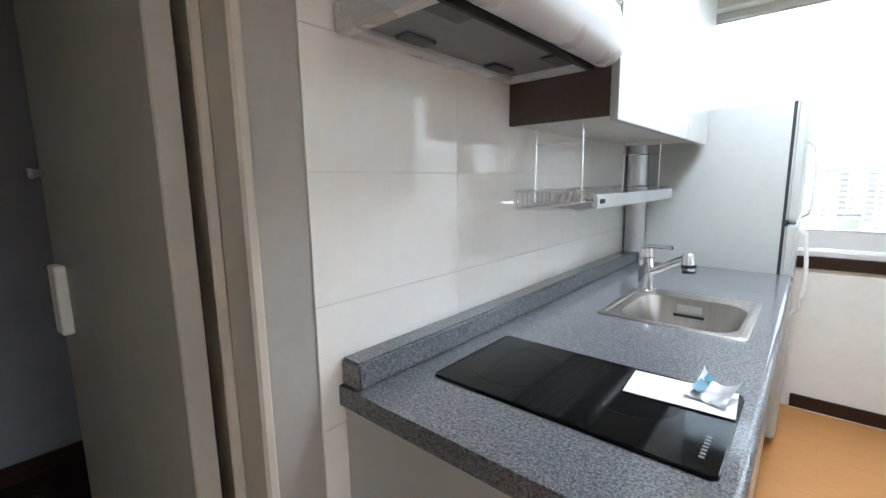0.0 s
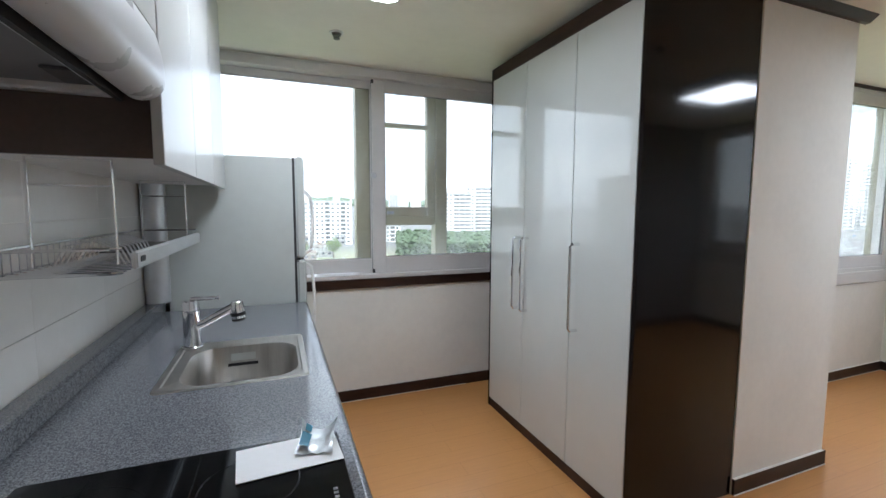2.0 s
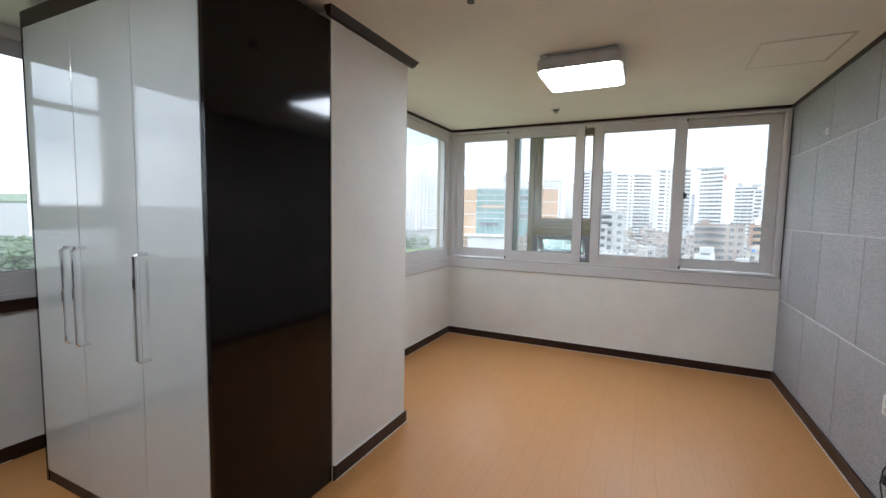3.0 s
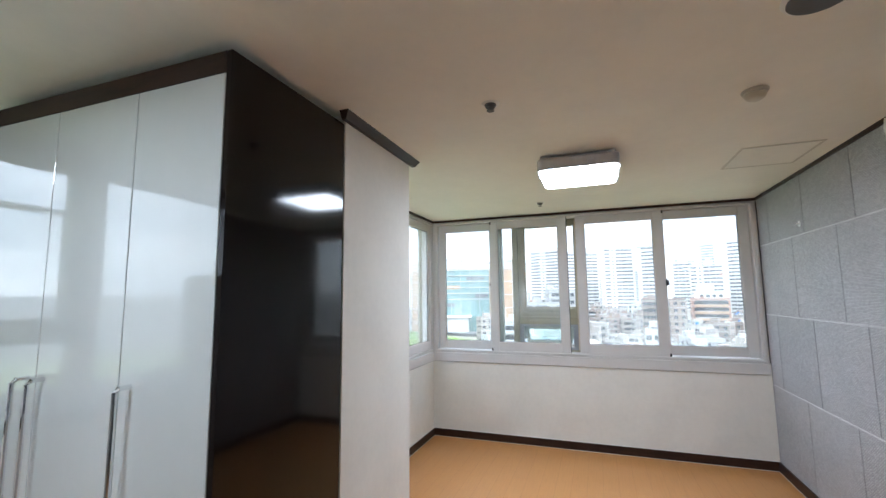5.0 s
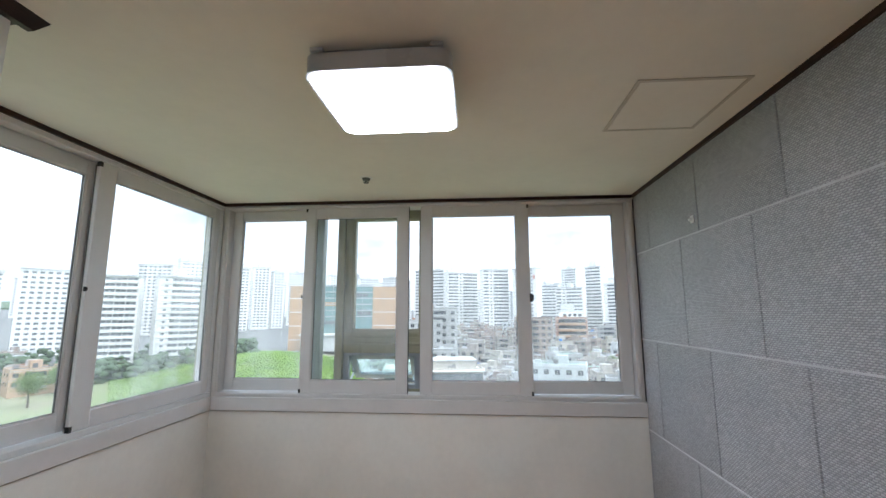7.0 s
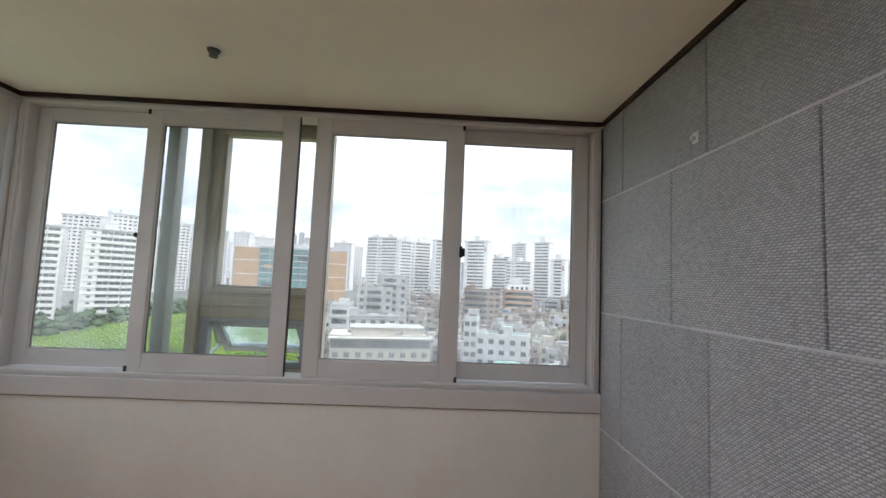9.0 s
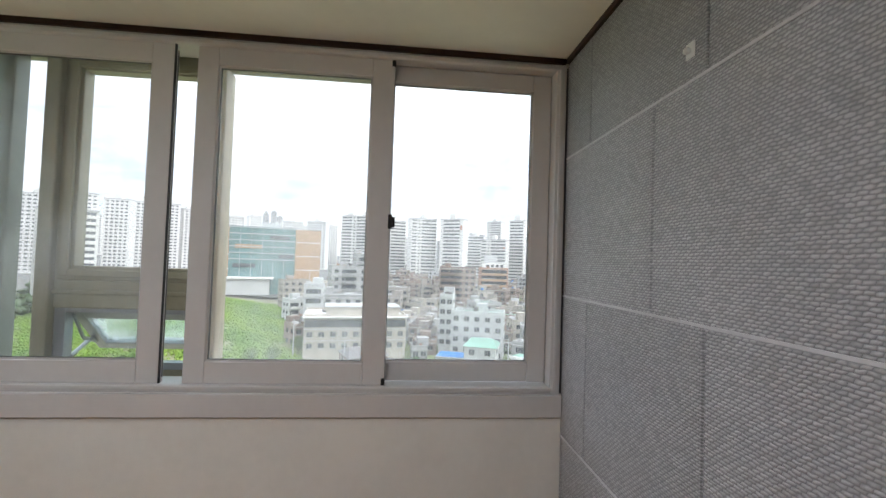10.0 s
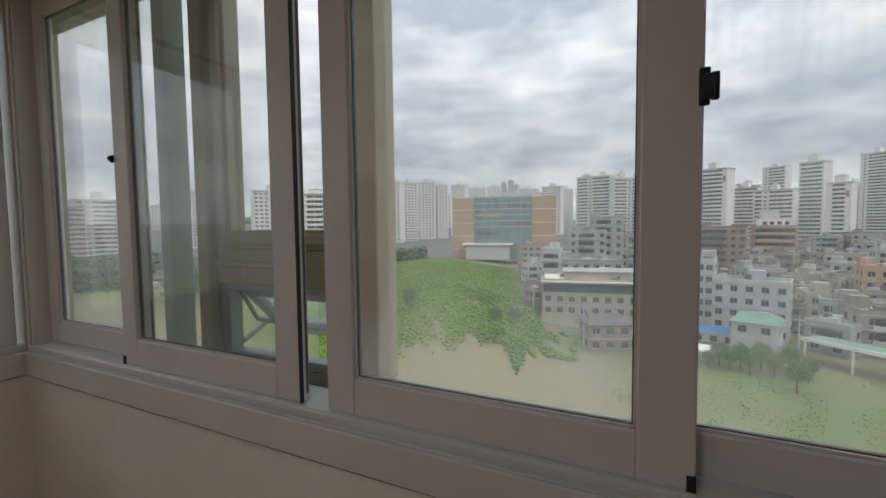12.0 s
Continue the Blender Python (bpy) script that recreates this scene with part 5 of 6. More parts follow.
# az from, az to, distance, elevation of the roofline
for spec in ((8.5, 4.2, 400, 5.7), (4.0, -0.4, 390, 5.3), (-0.8, -4.4, 370, 5.7), (-4.6, -8.0, 360, 5.8), (-8.3, -10.7, 420, 3.6), (-10.9, -13.0, 520, 5.6),
             (-10.2, -13.7, 380, 3.2), (-13.9, -16.0, 400, 5.8), (-16.1, -18.0, 380, 3.6), (-18.4, -20.6, 560, 6.2), (-21.2, -24.5, 430, 4.4), (-25, -29, 420, 5.0)):
    tower(*spec, gable=spec[2] in (360, 380), turn=(-24, 16, -14, 22)[int(spec[2] / 10) % 4])
for spec in ((36.4, 33.9, 410, 5.9), (33.6, 31.2, 430, 5.6), (30.9, 28.9, 450, 5.5), (28.6, 26.6, 470, 5.6), (26.3, 24.9, 480, 5.1), (24.6, 22.6, 520, 5.1),
             (22.2, 19.8, 560, 4.7), (19.4, 17.9, 600, 4.9), (15.6, 13.0, 560, 4.5), (12.7, 10.2, 520, 4.7), (43.0, 40.9, 520, 4.0), (40.5, 37.0, 430, 5.4)):
    tower(*spec, style=1, turn=(18, -20, 12)[int(spec[2] / 10) % 3])
fillers = random.Random(5)
az = 13.5
while az > -31:
    w_az = fillers.uniform(1.6, 2.8)
    tower(az, az - w_az, fillers.uniform(560, 700), fillers.uniform(2.6, 4.4), mat=CONC2 if fillers.random() < 0.3 else CONC, style=1, turn=fillers.uniform(-25, 25))
    az -= w_az + fillers.uniform(0.1, 0.9)
az = 60.0
while az > 13:
    w_az = fillers.uniform(1.6, 2.6)
    tower(az, az - w_az, fillers.uniform(600, 720), fillers.uniform(2.4, 4.4), style=1, turn=fillers.uniform(-25, 25))
    az -= w_az + fillers.uniform(0.1, 1.2)
for az, el in ((17.5, 5.3), (16.6, 5.6), (15.9, 5.0)):
    tower(az + 0.4, az - 0.35, 900, el, mat=CONC2, style=1)
tower(44.4, 40.1, 250, 4.0, style=0, turn=-12)
tower(38.4, 33.8, 245, 4.1, style=0, turn=10)
tower(49.6, 45.2, 330, 4.3, style=1)
tower(54.5, 50.5, 380, 3.9, style=1)
tower(59.0, 55.5, 420, 3.2, style=1)
tower(70.3, 65.4, 330, 2.1, style=0)
tower(66.6, 62.4, 348, 2.9, style=0)
for a, e in ((77.9, 2.3), (76.2, 1.9), (74.9, 2.5), (73.2, 2.0), (79.6, 1.7)):
    tower(a, a - 1.25, 620, e, mat=CONC2 if e < 2 else CONC, style=1, turn=9)
tower(88.9, 81.4, 300, 0.95, style=2)
tower(78.4, 75.0, 310, -2.2, style=2)
tower(96.0, 90.0, 320, 1.0, style=2)
tower(101.0, 95.0, 330, 1.6, style=1)

# the orange and teal office block behind the mound
x, y = place(17.6, 262)
ob = thing("office_block", (x, y, -20), "orange-tan office block with a teal glass front", "office building")
ob.rotation_euler = (0, 0, radians(17.6 + 90 - 4))
for nm, bmx, mt in (("wing", box((-31, -17, -14, 0, 0, 37.5)), TAN), ("wing", box((18, 31, -14, 0, 0, 37.5)), TAN), ("glass_front", box((-17, 18, -14, -0.6, 0, 38.2)), TEAL)):
    o = new(nm, mesh_of(bmx, nm, mt))
    o.parent = ob
for k in range(6):
    o = new("floor_band", mesh_of(box((-17, 18, -0.6, -0.3, 37.4 - 3.6 * k, 37.9 - 3.6 * k)), "floor_band", CONC2))
    o.parent = ob
for sx in (-24, 24.5):
    for k in range(4):
        o = new("joint_band", mesh_of(box((sx - 7, sx + 6.5, 0, 0.1, 30 - 8 * k, 30.35 - 8 * k)), "joint_band", CONC))
        o.parent = ob
for k in range(5):
    o = new("glazing_bar", mesh_of(box((-11 + 5.8 * k, -10.8 + 5.8 * k, -0.6, -0.42, 6, 38)), "glazing_bar", CONC2))
    o.parent = ob
# Dark bands and an orange patch: reflections painted onto the teal glass.
for k, (a, b) in enumerate(((-14, -3), (1, 15), (-16, -8), (4, 16))):
    o = new("reflection_patch", mesh_of(box((a, b, -0.58, -0.5, 31.2 - 5.4 * k, 33.4 - 5.4 * k)), "reflection_patch", TAN if k == 1 else GLAZ))
    o.parent = ob
for nm, bmx, mt in (("canopy", box((-6, 24, 0, 7, 8.8, 9.8)), CONC), ("annexe", box((-4, 22, 0, 6, 0, 8.6)), CONC2), ("sign", box((-17, -14, -0.4, 0.1, 6, 10.5)), GABLE)):
    o = new(nm, mesh_of(bmx, nm, mt))
    o.parent = ob
o = new("roof_plant", mesh_of(box((-8, 2, -11, -4, 38.2, 41)), "roof_plant", CONC2))
o.parent = ob

WIN = {}
detail = random.Random(21)


def low_building(az, d, w, dep, h, mat, roof, turn=0.0, rows_=None, label="", z=None, parapet=0.9, name="low_building"):
    """A low town building: wall, roof, parapet, and each window that faces the viewer."""
    x, y = place(az, d)
    z0 = (rise(x, y) if z is None else z) - 0.5
    t = thing(name, (x, y, z0), label or "low concrete town building with a flat roof and small windows", "building", "town buildings" if not label else "")
    t.rotation_euler = (0, 0, radians(az + 90 + turn))

    def local(nm, bmx, mt):
        o2 = new(nm, mesh_of(bmx, nm, mt))
        o2.parent = t

    local("wall", box((-w / 2, w / 2, -dep, 0, 0, h)), mat)
    local("roof", box((-w / 2 + 0.25, w / 2 - 0.25, -dep + 0.25, -0.25, h, h + 0.12)), roof)
    if parapet:
        local("parapet", box((-w / 2, w / 2, -0.25, 0.08, h, h + parapet), (-w / 2, w / 2, -dep, -dep + 0.25, h, h + parapet),
                             (-w / 2, -w / 2 + 0.25, -dep + 0.25, -0.25, h, h + parapet), (w / 2 - 0.25, w / 2, -dep + 0.25, -0.25, h, h + parapet)), mat)
        c = random.uniform(-w / 3, w / 3)
        local("roof_house", box((c - 1.6, c + 1.6, -dep + 0.6, -dep + 3.6, h + 0.12, h + 2.7)), mat)
        if random.random() < 0.5:
            c2 = -c
            bmx = bmesh.new()
            add_cyl(bmx, (c2, -dep / 2, h + 0.12), (c2, -dep / 2, h + 1.7), 0.75, 0.7, 10)
            local("water_tank", bmx, BLUE if random.random() < 0.35 else ROOFS[2])
    if "w" not in WIN:
        WIN["w"] = mesh_of(box((-0.72, 0.72, -0.1, 0.04, 0, 1.35)), "window", GLAZ_LOW)
    fl = rows_ or max(1, int(h / 3.1))
    cols = max(2, int(w / 3.0))
    sides, trims = bmesh.new(), bmesh.new()
    for i in range(fl):
        zb = h - 3.0 * (i + 1) + 0.9
        if zb < 0.5:
            continue
        for c in (-dep * 0.28, -dep * 0.68):
            for sx in (-w / 2, w / 2):
                add_box(sides, sx - 0.04, sx + 0.04, c - 0.6, c + 0.6, zb, zb + 1.25)
        add_box(trims, -w / 2 - 0.1, w / 2 + 0.1, -0.1, 0.16, zb + 1.95, zb + 2.12)
        for k in range(cols):
            u = -w / 2 + w * (k + 0.5) / cols
            add_box(trims, u - 0.8, u + 0.8, 0.0, 0.14, zb - 0.12, zb)
            add_box(trims, u - 0.03, u + 0.03, 0.0, 0.07, zb, zb + 1.35)
    local("side_windows", sides, GLAZ_LOW)
    local("floor_bands", trims, LEDGE)
    if parapet and h > 5 and detail.random() < 0.4:
        bal, dark = bmesh.new(), bmesh.new()
        a, b = sorted((detail.uniform(-0.5, 0.1) * w, detail.uniform(0.2, 0.5) * w))
        for i in range(fl):
            zb = h - 3.0 * (i + 1)
            if zb > 0.6:
                add_box(bal, a, b, 0.0, 1.1, zb - 0.1, zb + 0.08)
                add_box(bal, a, b, 1.02, 1.1, zb + 0.08, zb + 0.95)
                # Dark sheet behind each balcony: glazing with the recess shade put in.
                add_box(dark, a + 0.2, b - 0.2, 0.0, 0.05, zb + 0.1, zb + 2.3)
        local("balcony", bal, LEDGE if detail.random() < 0.5 else mat)
        local("balcony_glazing", dark, GLAZ_LOW)
    if parapet:
        clutter = bmesh.new()
        for _ in range(detail.randint(2, 5)):
            cx0, cy0, sx, sy, sz = detail.uniform(-w / 2 + 1.2, w / 2 - 1.2), detail.uniform(-dep + 1.2, -1.2), detail.uniform(0.3, 1.1), detail.uniform(0.3, 0.9), detail.uniform(0.5, 1.5)
            add_box(clutter, cx0 - sx, cx0 + sx, cy0 - sy, cy0 + sy, h + 0.12, h + 0.12 + sz)
        add_cyl(clutter, (w * 0.3, -dep * 0.6, h), (w * 0.3, -dep * 0.6, h + detail.uniform(2.5, 5)), 0.07, None, 5)
        local("roof_clutter", clutter, detail.choice((LEDGE, ROOFS[2], CONC2, CLAY)))
    elif h > 5 and detail.random() < 0.7:
        gb = bmesh.new()
        v = [gb.verts.new(q) for q in ((-w / 2 - 0.4, 0.5, h), (w / 2 + 0.4, 0.5, h), (w / 2 + 0.4, -dep - 0.4, h), (-w / 2 - 0.4, -dep - 0.4, h), (-w / 2 + 1.2, -dep / 2, h + 1.7), (w / 2 - 1.2, -dep / 2, h + 1.7))]
        for q in ((0, 1, 5, 4), (2, 3, 4, 5), (1, 2, 5), (3, 0, 4), (3, 2, 1, 0)):
            gb.faces.new([v[k] for k in q])
        local("pitched_roof", gb, roof)
    for i in range(fl):
        for k in range(cols):
            o2 = new("window", WIN["w"])
            o2.parent = t
            o2.location = (-w / 2 + w * (k + 0.5) / cols, 0, h - 3.0 * (i + 1) + 0.9)
            if o2.location.z < 0.5:
                bpy.data.objects.remove(o2)
    return t


brick = low_building(-12.2, 235, 15.5, 12, 25.0, BRICKM, ROOFS[0], 6, 5, "salmon-orange brick apartment house with balconies", GZ + 0.5)
# Dark glazed sheet at each balcony, the recess shade put into its colour.
for k in range(6):
    for nm, bmx, mt in (("balcony", box((-6.6, 6.6, 0.0, 1.5, 22.0 - 3.2 * k - 0.2, 22.0 - 3.2 * k + 0.9)), TAN), ("balcony_recess", box((-6.4, 6.4, 0.0, 0.12, 22.0 - 3.2 * k + 0.9, 22.0 - 3.2 * k + 2.7)), GLAZ_LOW)):
        o = new(nm, mesh_of(bmx, nm, mt))
        o.parent = brick
for nm, bmx, mt in (("penthouse", box((-6, 6, -10, -2, 25.1, 28.5)), CONC), ("penthouse_windows", box(*[(-5.2 + 2.6 * k, -3.6 + 2.6 * k, -2.05, -1.9, 26.2, 27.6) for k in range(4)]), GLAZ_LOW), ("stair_head", box((-2, 5, -9, -4, 28.5, 33)), CONC2)):
    o = new(nm, mesh_of(bmx, nm, mt))
    o.parent = brick
low_building(-10.2, 126, 15.5, 9, 13.4, LOWC[3], ROOFS[1], -6, 4, "long grey office with rows of small windows", GZ)
low_building(-6.0, 129, 4, 8, 18.0, LOWC[3], ROOFS[0], -6, 5, "narrow grey stair tower beside the long office", GZ)
hall = low_building(5.8, 117, 27, 16, 12.8, LOWC[1], ROOFS[0], 4, 3, "beige factory hall with a pale roof edge", GZ)
for nm, bmx, mt in (("glazing_strip", box((-13.3, 13.3, 0.17, 0.24, 10.3, 12.2)), GLAZ_LOW), ("roof_edge", box((-13.8, 13.8, -16.5, 1.0, 12.8, 13.15)), CONC),
                    ("roof_lantern", box((-12, 8, -13, -3, 13.15, 15.2)), LOWC[1]), ("lantern_roof", box((-12.4, 8.4, -13.4, -2.6, 15.2, 15.45)), ROOFS[0])):
    o = new(nm, mesh_of(bmx, nm, mt))
    o.parent = hall
low_building(7.0, 142, 22, 12, 16.0, LOWC[0], ROOFS[0], 4, 4, "grey works building behind the factory hall", GZ)
low_building(11.4, 138, 6, 7, 19.5, LOWC[3], ROOFS[0], -5, 3, "slim white tower house with a small rooftop window", GZ)
low_building(6.9, 172, 14, 12, 25.0, LOWC[0], ROOFS[0], 10, 7, "stepped grey block of flats with many windows", GZ)
low_building(4.4, 178, 11, 12, 30.0, LOWC[0], ROOFS[0], 10, 8, "taller part of the stepped grey block", GZ)
low_building(-7.4, 215, 18, 10, 25.5, LOWC[2], ROOFS[2], 5, 7, "dark brick block of flats with long balconies", GZ)
low_building(-20.6, 165, 9, 9, 15.0, TAN, ROOFS[0], 14, 4, "orange-tan town house with a flat roof", GZ)
low_building(4.0, 98, 9, 9, 6.4, LOWC[2], ROOFS[2], 18, 2, "dark brick house with a black roof", GZ, 0)
for az, d, w, dep, h, rf, lab in ((-7.0, 114, 9, 7, 3.2, BLUE, "low shed with a bright blue sheet roof"), (-10.7, 108, 8, 8, 7.4, ROOFS[1], "small house with a green painted roof"),
                                  (-5.9, 99, 6, 6, 2.4, CONC, "low shed with a white sheet roof"), (0.6, 104, 8, 5, 2.8, LOWC[3], "low shed with a pale roof")):
    low_building(az, d, w, dep, h, LOWC[3], rf, -8, 1, lab, GZ, 0)
low_building(47.4, 205, 15, 10, 9, TAN, ROOFS[2], 12, 2, "yellow-tan low house among trees", None, 0.6)
can = thing("market_canopy", (*place(-18.6, 106), GZ), "long white-edged canopy roof on posts", "canopy")
can.rotation_euler = (0, 0, radians(-18.6 + 90 - 24))
for nm, bmx, mt in (("roof", box((-8, 8, -5, 0, 4.6, 4.8)), ROOFS[1]), ("edge", box((-8.2, 8.2, 0, 0.3, 4.3, 5.0)), CONC), *[("post", box((c - 0.15, c + 0.15, -0.2, 0.1, 0, 4.3)), CONC) for c in (-7.5, 0, 7.5)]):
    o = new(nm, mesh_of(bmx, nm, mt))
    o.parent = can

rnd = random.Random(7)
taken = [(*place(a, dd), ww) for a, dd, ww in ((-12.2, 240, 15), (-10.2, 130, 16), (-6, 132, 5), (5.8, 124, 26), (7, 146, 22), (11.4, 140, 7), (6.9, 176, 14), (4.4, 182, 11), (-7.4, 218, 18), (-20.6, 168, 9), (4.0, 100, 9), (-7, 116, 9), (-10.7, 110, 8), (-5.9, 101, 7), (0.6, 106, 8), (-18.6, 106, 14))]
for i in range(4000):
    az = rnd.uniform(-34, 13.5)
    near = 112
    d = near + (354 - near) * rnd.random() ** 1.3
    x, y = place(az, d)
    w, dep, h = rnd.uniform(7, 15), rnd.uniform(7, 11), rnd.choice((6.5, 9.3, 9.3, 12.2, 12.2, 15.0))
    if d < 165 and az > -14:
        w, dep, h = w * 0.62, dep * 0.7, min(h, 9.3) * (0.45 if d < 130 else 0.7)
    elif d < 165:
        h = min(h, 9.3) * (0.7 if d < 120 else 1)
    if az > 9 and (d > 230 or d < 125):
        continue
    if any((x - a) ** 2 + (y - b) ** 2 < (0.56 * (w + c)) ** 2 for a, b, c in taken):
        continue
    taken.append((x, y, w))
    low_building(az, d, w, dep, h, rnd.choice(LOWC), rnd.choice(ROOFS[:1] * 2 + ROOFS), rnd.uniform(-28, 28))
    if len(taken) >= 265:
        break
for i in range(200):
    az, d = rnd.uniform(48, 100), rnd.uniform(190, 330)
    x, y = place(az, d)
    w, dep, h = rnd.uniform(10, 16), rnd.uniform(8, 12), rnd.choice((4, 6.5, 6.5))
    if 60 < az < 79 or any((x - a) ** 2 + (y - b) ** 2 < (0.9 * (w + c)) ** 2 for a, b, c in taken):
        continue
    taken.append((x, y, w))
    low_building(az, d, w, dep, h, rnd.choice(LOWC), rnd.choice(ROOFS), rnd.uniform(-20, 20))
    if len(taken) >= 278:
        break


def ico_template():
    b = bmesh.new()
    bmesh.ops.create_icosphere(b, subdivisions=1, radius=1)
    b.verts.ensure_lookup_table()
    v = np.array([list(q.co) for q in b.verts])
    f = np.array([[q.index for q in fc.verts] for fc in b.faces])
    b.free()
    return v, f


IV, IF = ico_template()


def clumps_object(name, centres, mat, label, category):
    """Many small leaf clumps in one mesh."""
    rs = np.random.RandomState(11)
    vs, fs = [], []
    for i, (c, r) in enumerate(centres):
        v = IV * (1 + rs.uniform(-0.35, 0.35, (len(IV), 1))) * np.array([r, r, r * rs.uniform(0.5, 0.85)])
        vs.append(v + np.array(c))
        fs.append(IF + i * len(IV))
    me = bpy.data.meshes.new(name)
    me.from_pydata(np.concatenate(vs).tolist(), [], np.concatenate(fs).tolist())
    me.materials.append(mat)
    for p in me.polygons:
        p.use_smooth = True
    return tagged(new(name, me), label, category, "", "stuff")


def scatter(n, az_rng, d_rng, r_rng, hmax, keep=None):
    out = []
    for _ in range(n):
        az, d = rnd.uniform(*az_rng), rnd.uniform(*d_rng)
        x, y = place(az, d)
        if keep and not keep(az, d):
            continue
        r = rnd.uniform(*r_rng)
        out.append(((x, y, rise(x, y) + rnd.uniform(-0.2, 1) * hmax), r))
    return out


clumps_object("hill_bushes", scatter(54000, (11, 42), (72, 235), (0.10, 0.42), 0.8,
                                     lambda a, d: noise.noise((a * 0.35, d * 0.05, 3)) + 0.35 * noise.noise((a * 1.7, d * 0.25, 8)) + rnd.uniform(-0.4, 0.4) > -0.5 + 0.9 * max(0, (17 - a) / 5) ** 2 + 1.0 * max(0, (91 - d) / 14)),
              SLOPE, "dense green bushes over the mound", "bushes")
clumps_object("woods_north", scatter(7000, (59, 75.5), (235, 300), (0.6, 1.9), 10.0), LEAF[1], "green woods in front of the northern flats", "woods")
clumps_object("woods_east", scatter(1500, (28, 58), (215, 300), (1.0, 2.6), 6.0), LEAF[1], "green trees below the apartment blocks", "woods")
clumps_object("grass_tufts", scatter(7000, (-40, 5), (62, 104), (0.05, 0.15), 0.1, lambda a, d: noise.noise((a * 0.3, d * 0.08, 9)) > -0.1), SLOPE, "patches of green weeds on the open ground", "weeds")

clumps_object("town_greenery", scatter(800, (-34, 9), (112, 330), (0.6, 1.5), 3.0, lambda a, d: noise.noise((a * 0.6, d * 0.06, 12)) > 0.1), LEAF[1], "dark green shrubs and small trees between the houses", "shrubs")


clumps_object("plot_bushes", scatter(2600, (8, 20), (84, 108), (0.12, 0.5), 0.7, lambda a, d: noise.noise((a * 0.9, d * 0.15, 1)) > 0.12), SLOPE, "loose green bushes at the edge of the plot", "bushes")


def tree_template():
    vs, fs = [], []
    for _ in range(150):
        u = Vector((rnd.gauss(0, 1), rnd.gauss(0, 1), rnd.gauss(0, 0.9))).normalized() * rnd.uniform(0.25, 1.08) ** 0.6
        c = Vector((u.x * 2.1, u.y * 2.1, 4.3 + u.z * 2.1))
        spread = rnd.uniform(0.25, 0.55)
        for _ in range(22):
            p = c + Vector((rnd.gauss(0, spread), rnd.gauss(0, spread), rnd.gauss(0, spread * 0.8)))
            turn = Euler((rnd.uniform(-1.2, 1.2), rnd.uniform(-1.2, 1.2), rnd.uniform(0, 6.3))).to_matrix()
            r = rnd.uniform(0.09, 0.20)
            k = len(vs)
            vs += [p + turn @ Vector(q) * r for q in ((-1, 0, 0), (0, -0.55, 0.12), (1, 0, 0), (0, 0.55, 0.12))]
            fs.append((k, k + 1, k + 2, k + 3))
    crown = bpy.data.meshes.new("crown")
    crown.from_pydata([tuple(v) for v in vs], [], fs)
    crown.materials.append(TREE_LEAF)
    b = bmesh.new()
    add_cyl(b, (0, 0, 0), (0.1, 0, 3.2), 0.22, 0.12, 8)
    for k in range(5):
        a = k * 1.3
        add_cyl(b, (0.08, 0, 2.2 + 0.2 * k), (1.3 * math.cos(a), 1.3 * math.sin(a), 4.2 + 0.25 * k), 0.08, 0.02, 6)
    return crown, mesh_of(b, "trunk", BARK)


TREES = [tree_template() for _ in range(3)]
spots = [(-6.6, 94, 0.5), (-7.6, 97, 0.65), (-8.6, 95, 0.6), (-9.6, 97, 0.7), (-10.5, 94, 0.6), (-11.4, 98, 0.75), (-12.6, 95, 0.6), (-13.8, 99, 0.75), (-15.4, 97, 0.6), (-2.5, 100, 0.6), (-0.8, 98, 0.5), (-14.5, 88, 0.8), (16, 103, 0.7), (18.5, 98, 0.6), (13, 120, 0.8), (2, 140, 1), (-17, 190, 1.5), (-15.2, 215, 1.6), (-19, 210, 1.6),
         (-24, 180, 1.2), (30, 105, 0.9), (48, 180, 1.5), (52, 190, 1.5), (46, 200, 1.4), (56, 185, 1.4), (84, 240, 1.6), (79, 250, 1.6), (88, 235, 1.5)]
for i, (az, d, s) in enumerate(spots):
    x, y = place(az, d)
    t = thing("tree", (x, y, rise(x, y) - 0.1), "leafy green tree among the town buildings", "tree", "trees outside")
    t.scale = (s, s, s * 1.1)
    t.rotation_euler = (0, 0, i * 1.9)
    for nm, me in zip(("crown", "trunk"), TREES[i % 3]):
        o = new(nm, me)
        o.parent = t

# hills closing the north, and a street with utility poles
bm = bmesh.new()
prev = None
for k in range(61):
    az = 40 + k
    x, y = place(az, 1500)
    top = 1.4 + 1500 * math.tan(radians(1.1 + 0.9 * math.exp(-((az - 62) / 7) ** 2) + 0.5 * math.exp(-((az - 84) / 5) ** 2) + 0.25 * noise.noise((az * 0.5, 0, 0)) + 0.15 * noise.noise((az * 1.9, 2, 0))))
    x2, y2 = place(az, 2300)
    cur = (bm.verts.new((x, y, -40)), bm.verts.new((x, y, top * 0.5)), bm.verts.new((*place(az, 1800), top * 1.2)), bm.verts.new((x2, y2, -40)))
    if prev:
        for a in range(3):
            bm.faces.new((prev[a], prev[a + 1], cur[a + 1], cur[a]))
    prev = cur
structure("backdrop_hills", bm, LEAF[1], "low wooded hills on the northern skyline", "hills")


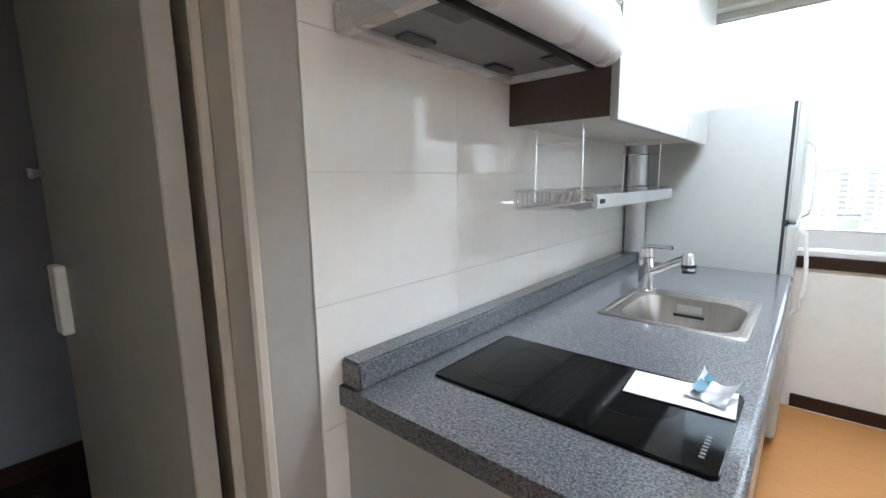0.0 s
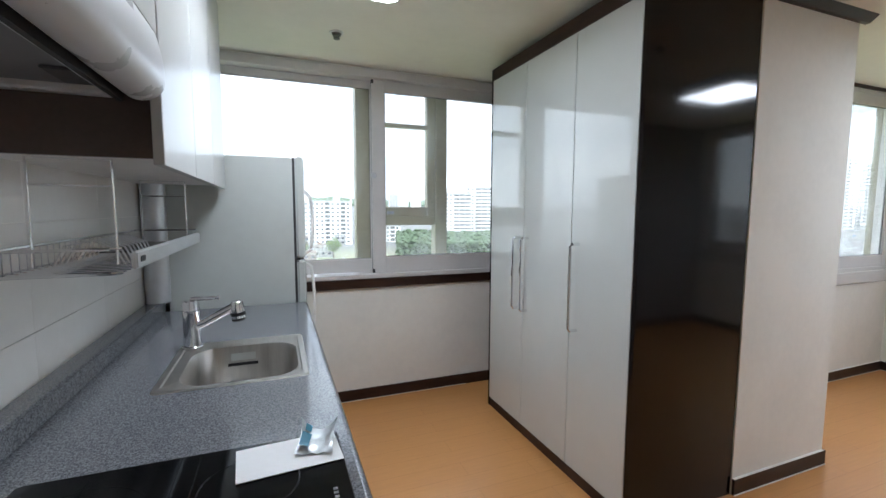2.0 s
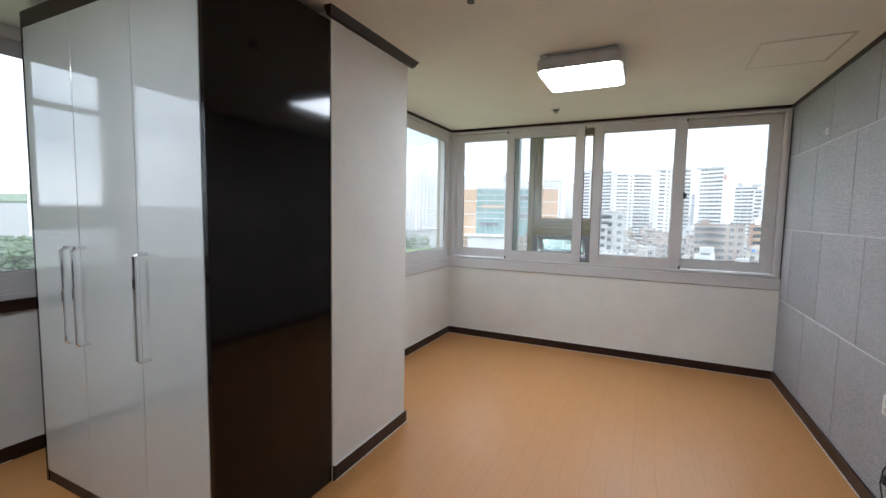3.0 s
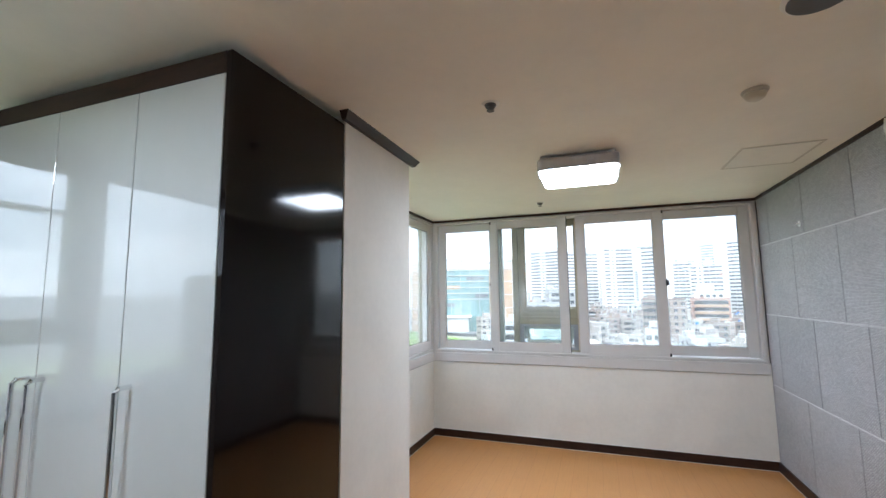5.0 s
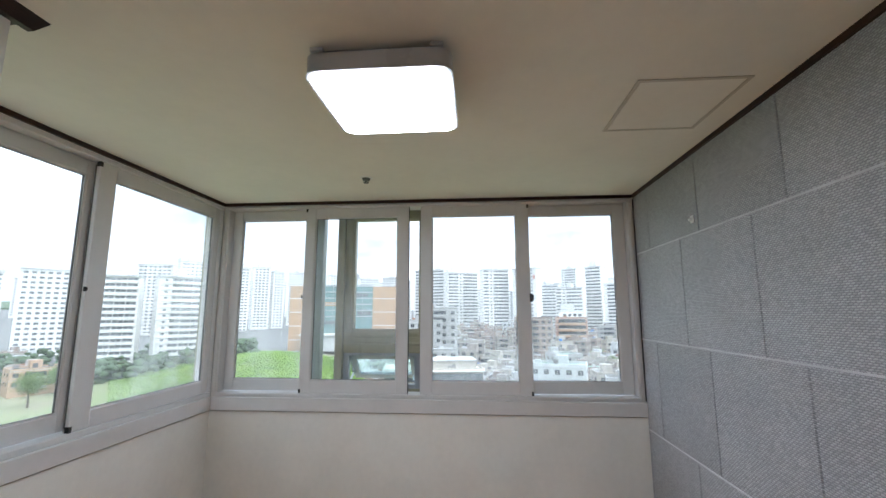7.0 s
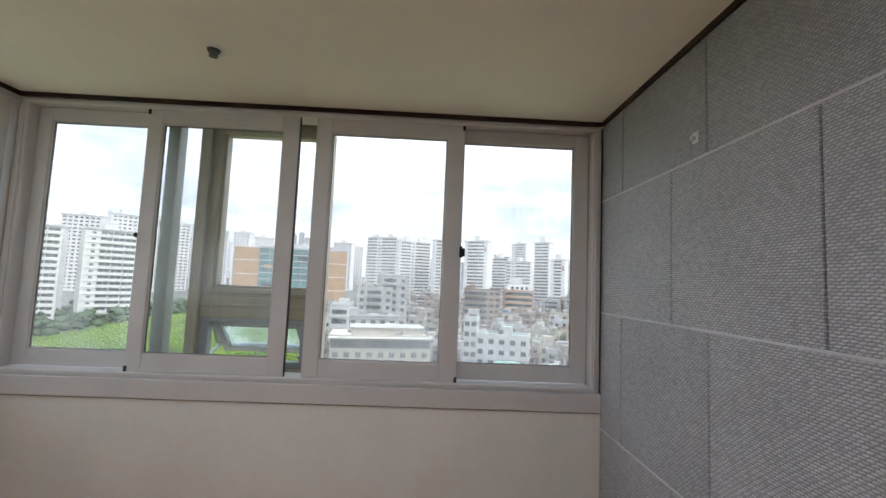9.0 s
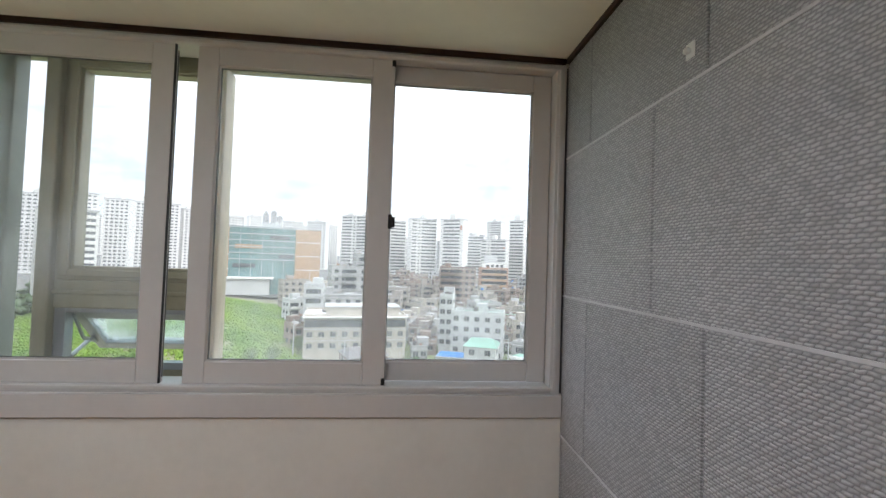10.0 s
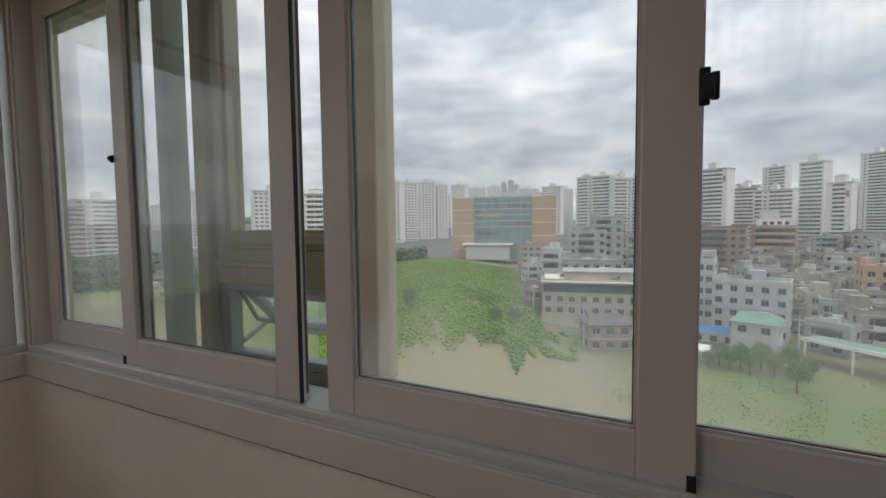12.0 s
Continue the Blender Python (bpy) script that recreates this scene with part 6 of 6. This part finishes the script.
def pole(az, d):
    x, y = place(az, d)
    z = rise(x, y)
    t = thing("utility_pole", (x, y, z), "grey concrete utility pole with cross arms", "utility pole", "street poles")
    part("post", cyl((x, y, z), (x, y, z + 10), 0.16, 0.11, 8), CONC2, t)
    part("cross_arm", box((x - 0.05, x + 0.05, y - 0.9, y + 0.9, z + 8.9, z + 9.05), (x - 0.05, x + 0.05, y - 0.7, y + 0.7, z + 8.1, z + 8.25)), CONC2, t)


for az, d in ((7.2, 101), (13.6, 118), (-14.5, 104), (11.8, 138), (-2, 150)):
    pole(az, d)

# ---- grey wall panels, kitchen tiles (pieces) ----
def piece_mesh(name, w, h, t, axis, mat, bev):
    bm = box((0, w, 0, t, 0, h)) if axis == "y" else box((0, t, 0, w, 0, h))
    return mesh_of(bm, name, mat, bev)


rows = ((0.0, 0.697, 5.375), (0.703, 1.282, 5.165), (1.288, 1.867, 5.375), (1.873, H, 5.165))
cache = {}
for r, (z0, z1, xs) in enumerate(rows):
    edges = [XE] + [xs - 0.62 * k if r % 2 else xs - 0.62 * k for k in range(7)]
    edges = [e for e in edges if e > 2.2] + [2.2]
    for a, b in zip(edges[1:], edges):
        w = b - a - 0.005
        if w < 0.015:
            continue
        key = (round(w, 3), round(z1 - z0, 3))
        if key not in cache:
            cache[key] = piece_mesh("panel", w, z1 - z0, 0.010, "y", WOVEN, 0.003)
        ob = new("panel", cache[key])
        ob.location = (a + 0.0025, -0.010, z0)
        ob.parent = wall_south

for z in (0.700, 1.285, 1.870):
    part("joint", box((2.2, XE, -0.006, 0.0006, z - 0.0036, z + 0.0036)), material("pale_joint", (0.62, 0.62, 0.63), 0.7) if "pale_joint" not in bpy.data.materials else bpy.data.materials["pale_joint"], wall_south, "pale joint line")
splash = structure("wall_tiling", box((XW - 0.008, XW - 0.003, 1.52, 3.47, 0, H)), GROUT, "cream gloss tiles on the kitchen wall", "tiling")
zs = [0.0, 0.224, 0.497, 0.770, 1.043, 1.316, 1.589, 1.862, 2.135, H]
ysx = [1.52, 1.983, 2.446, 2.909, 3.372, 3.47]
for z0, z1 in zip(zs, zs[1:]):
    for y0, y1 in zip(ysx, ysx[1:]):
        key = ("t", round(y1 - y0, 3), round(z1 - z0, 3))
        if key not in cache:
            cache[key] = piece_mesh("tile", y1 - y0 - 0.0005, z1 - z0 - 0.002, 0.0035, "x", TILE, 0.0005)
        ob = new("tile", cache[key])
        ob.location = (XW - 0.0035, y0 + 0.0003, z0 + 0.001)
        ob.parent = splash
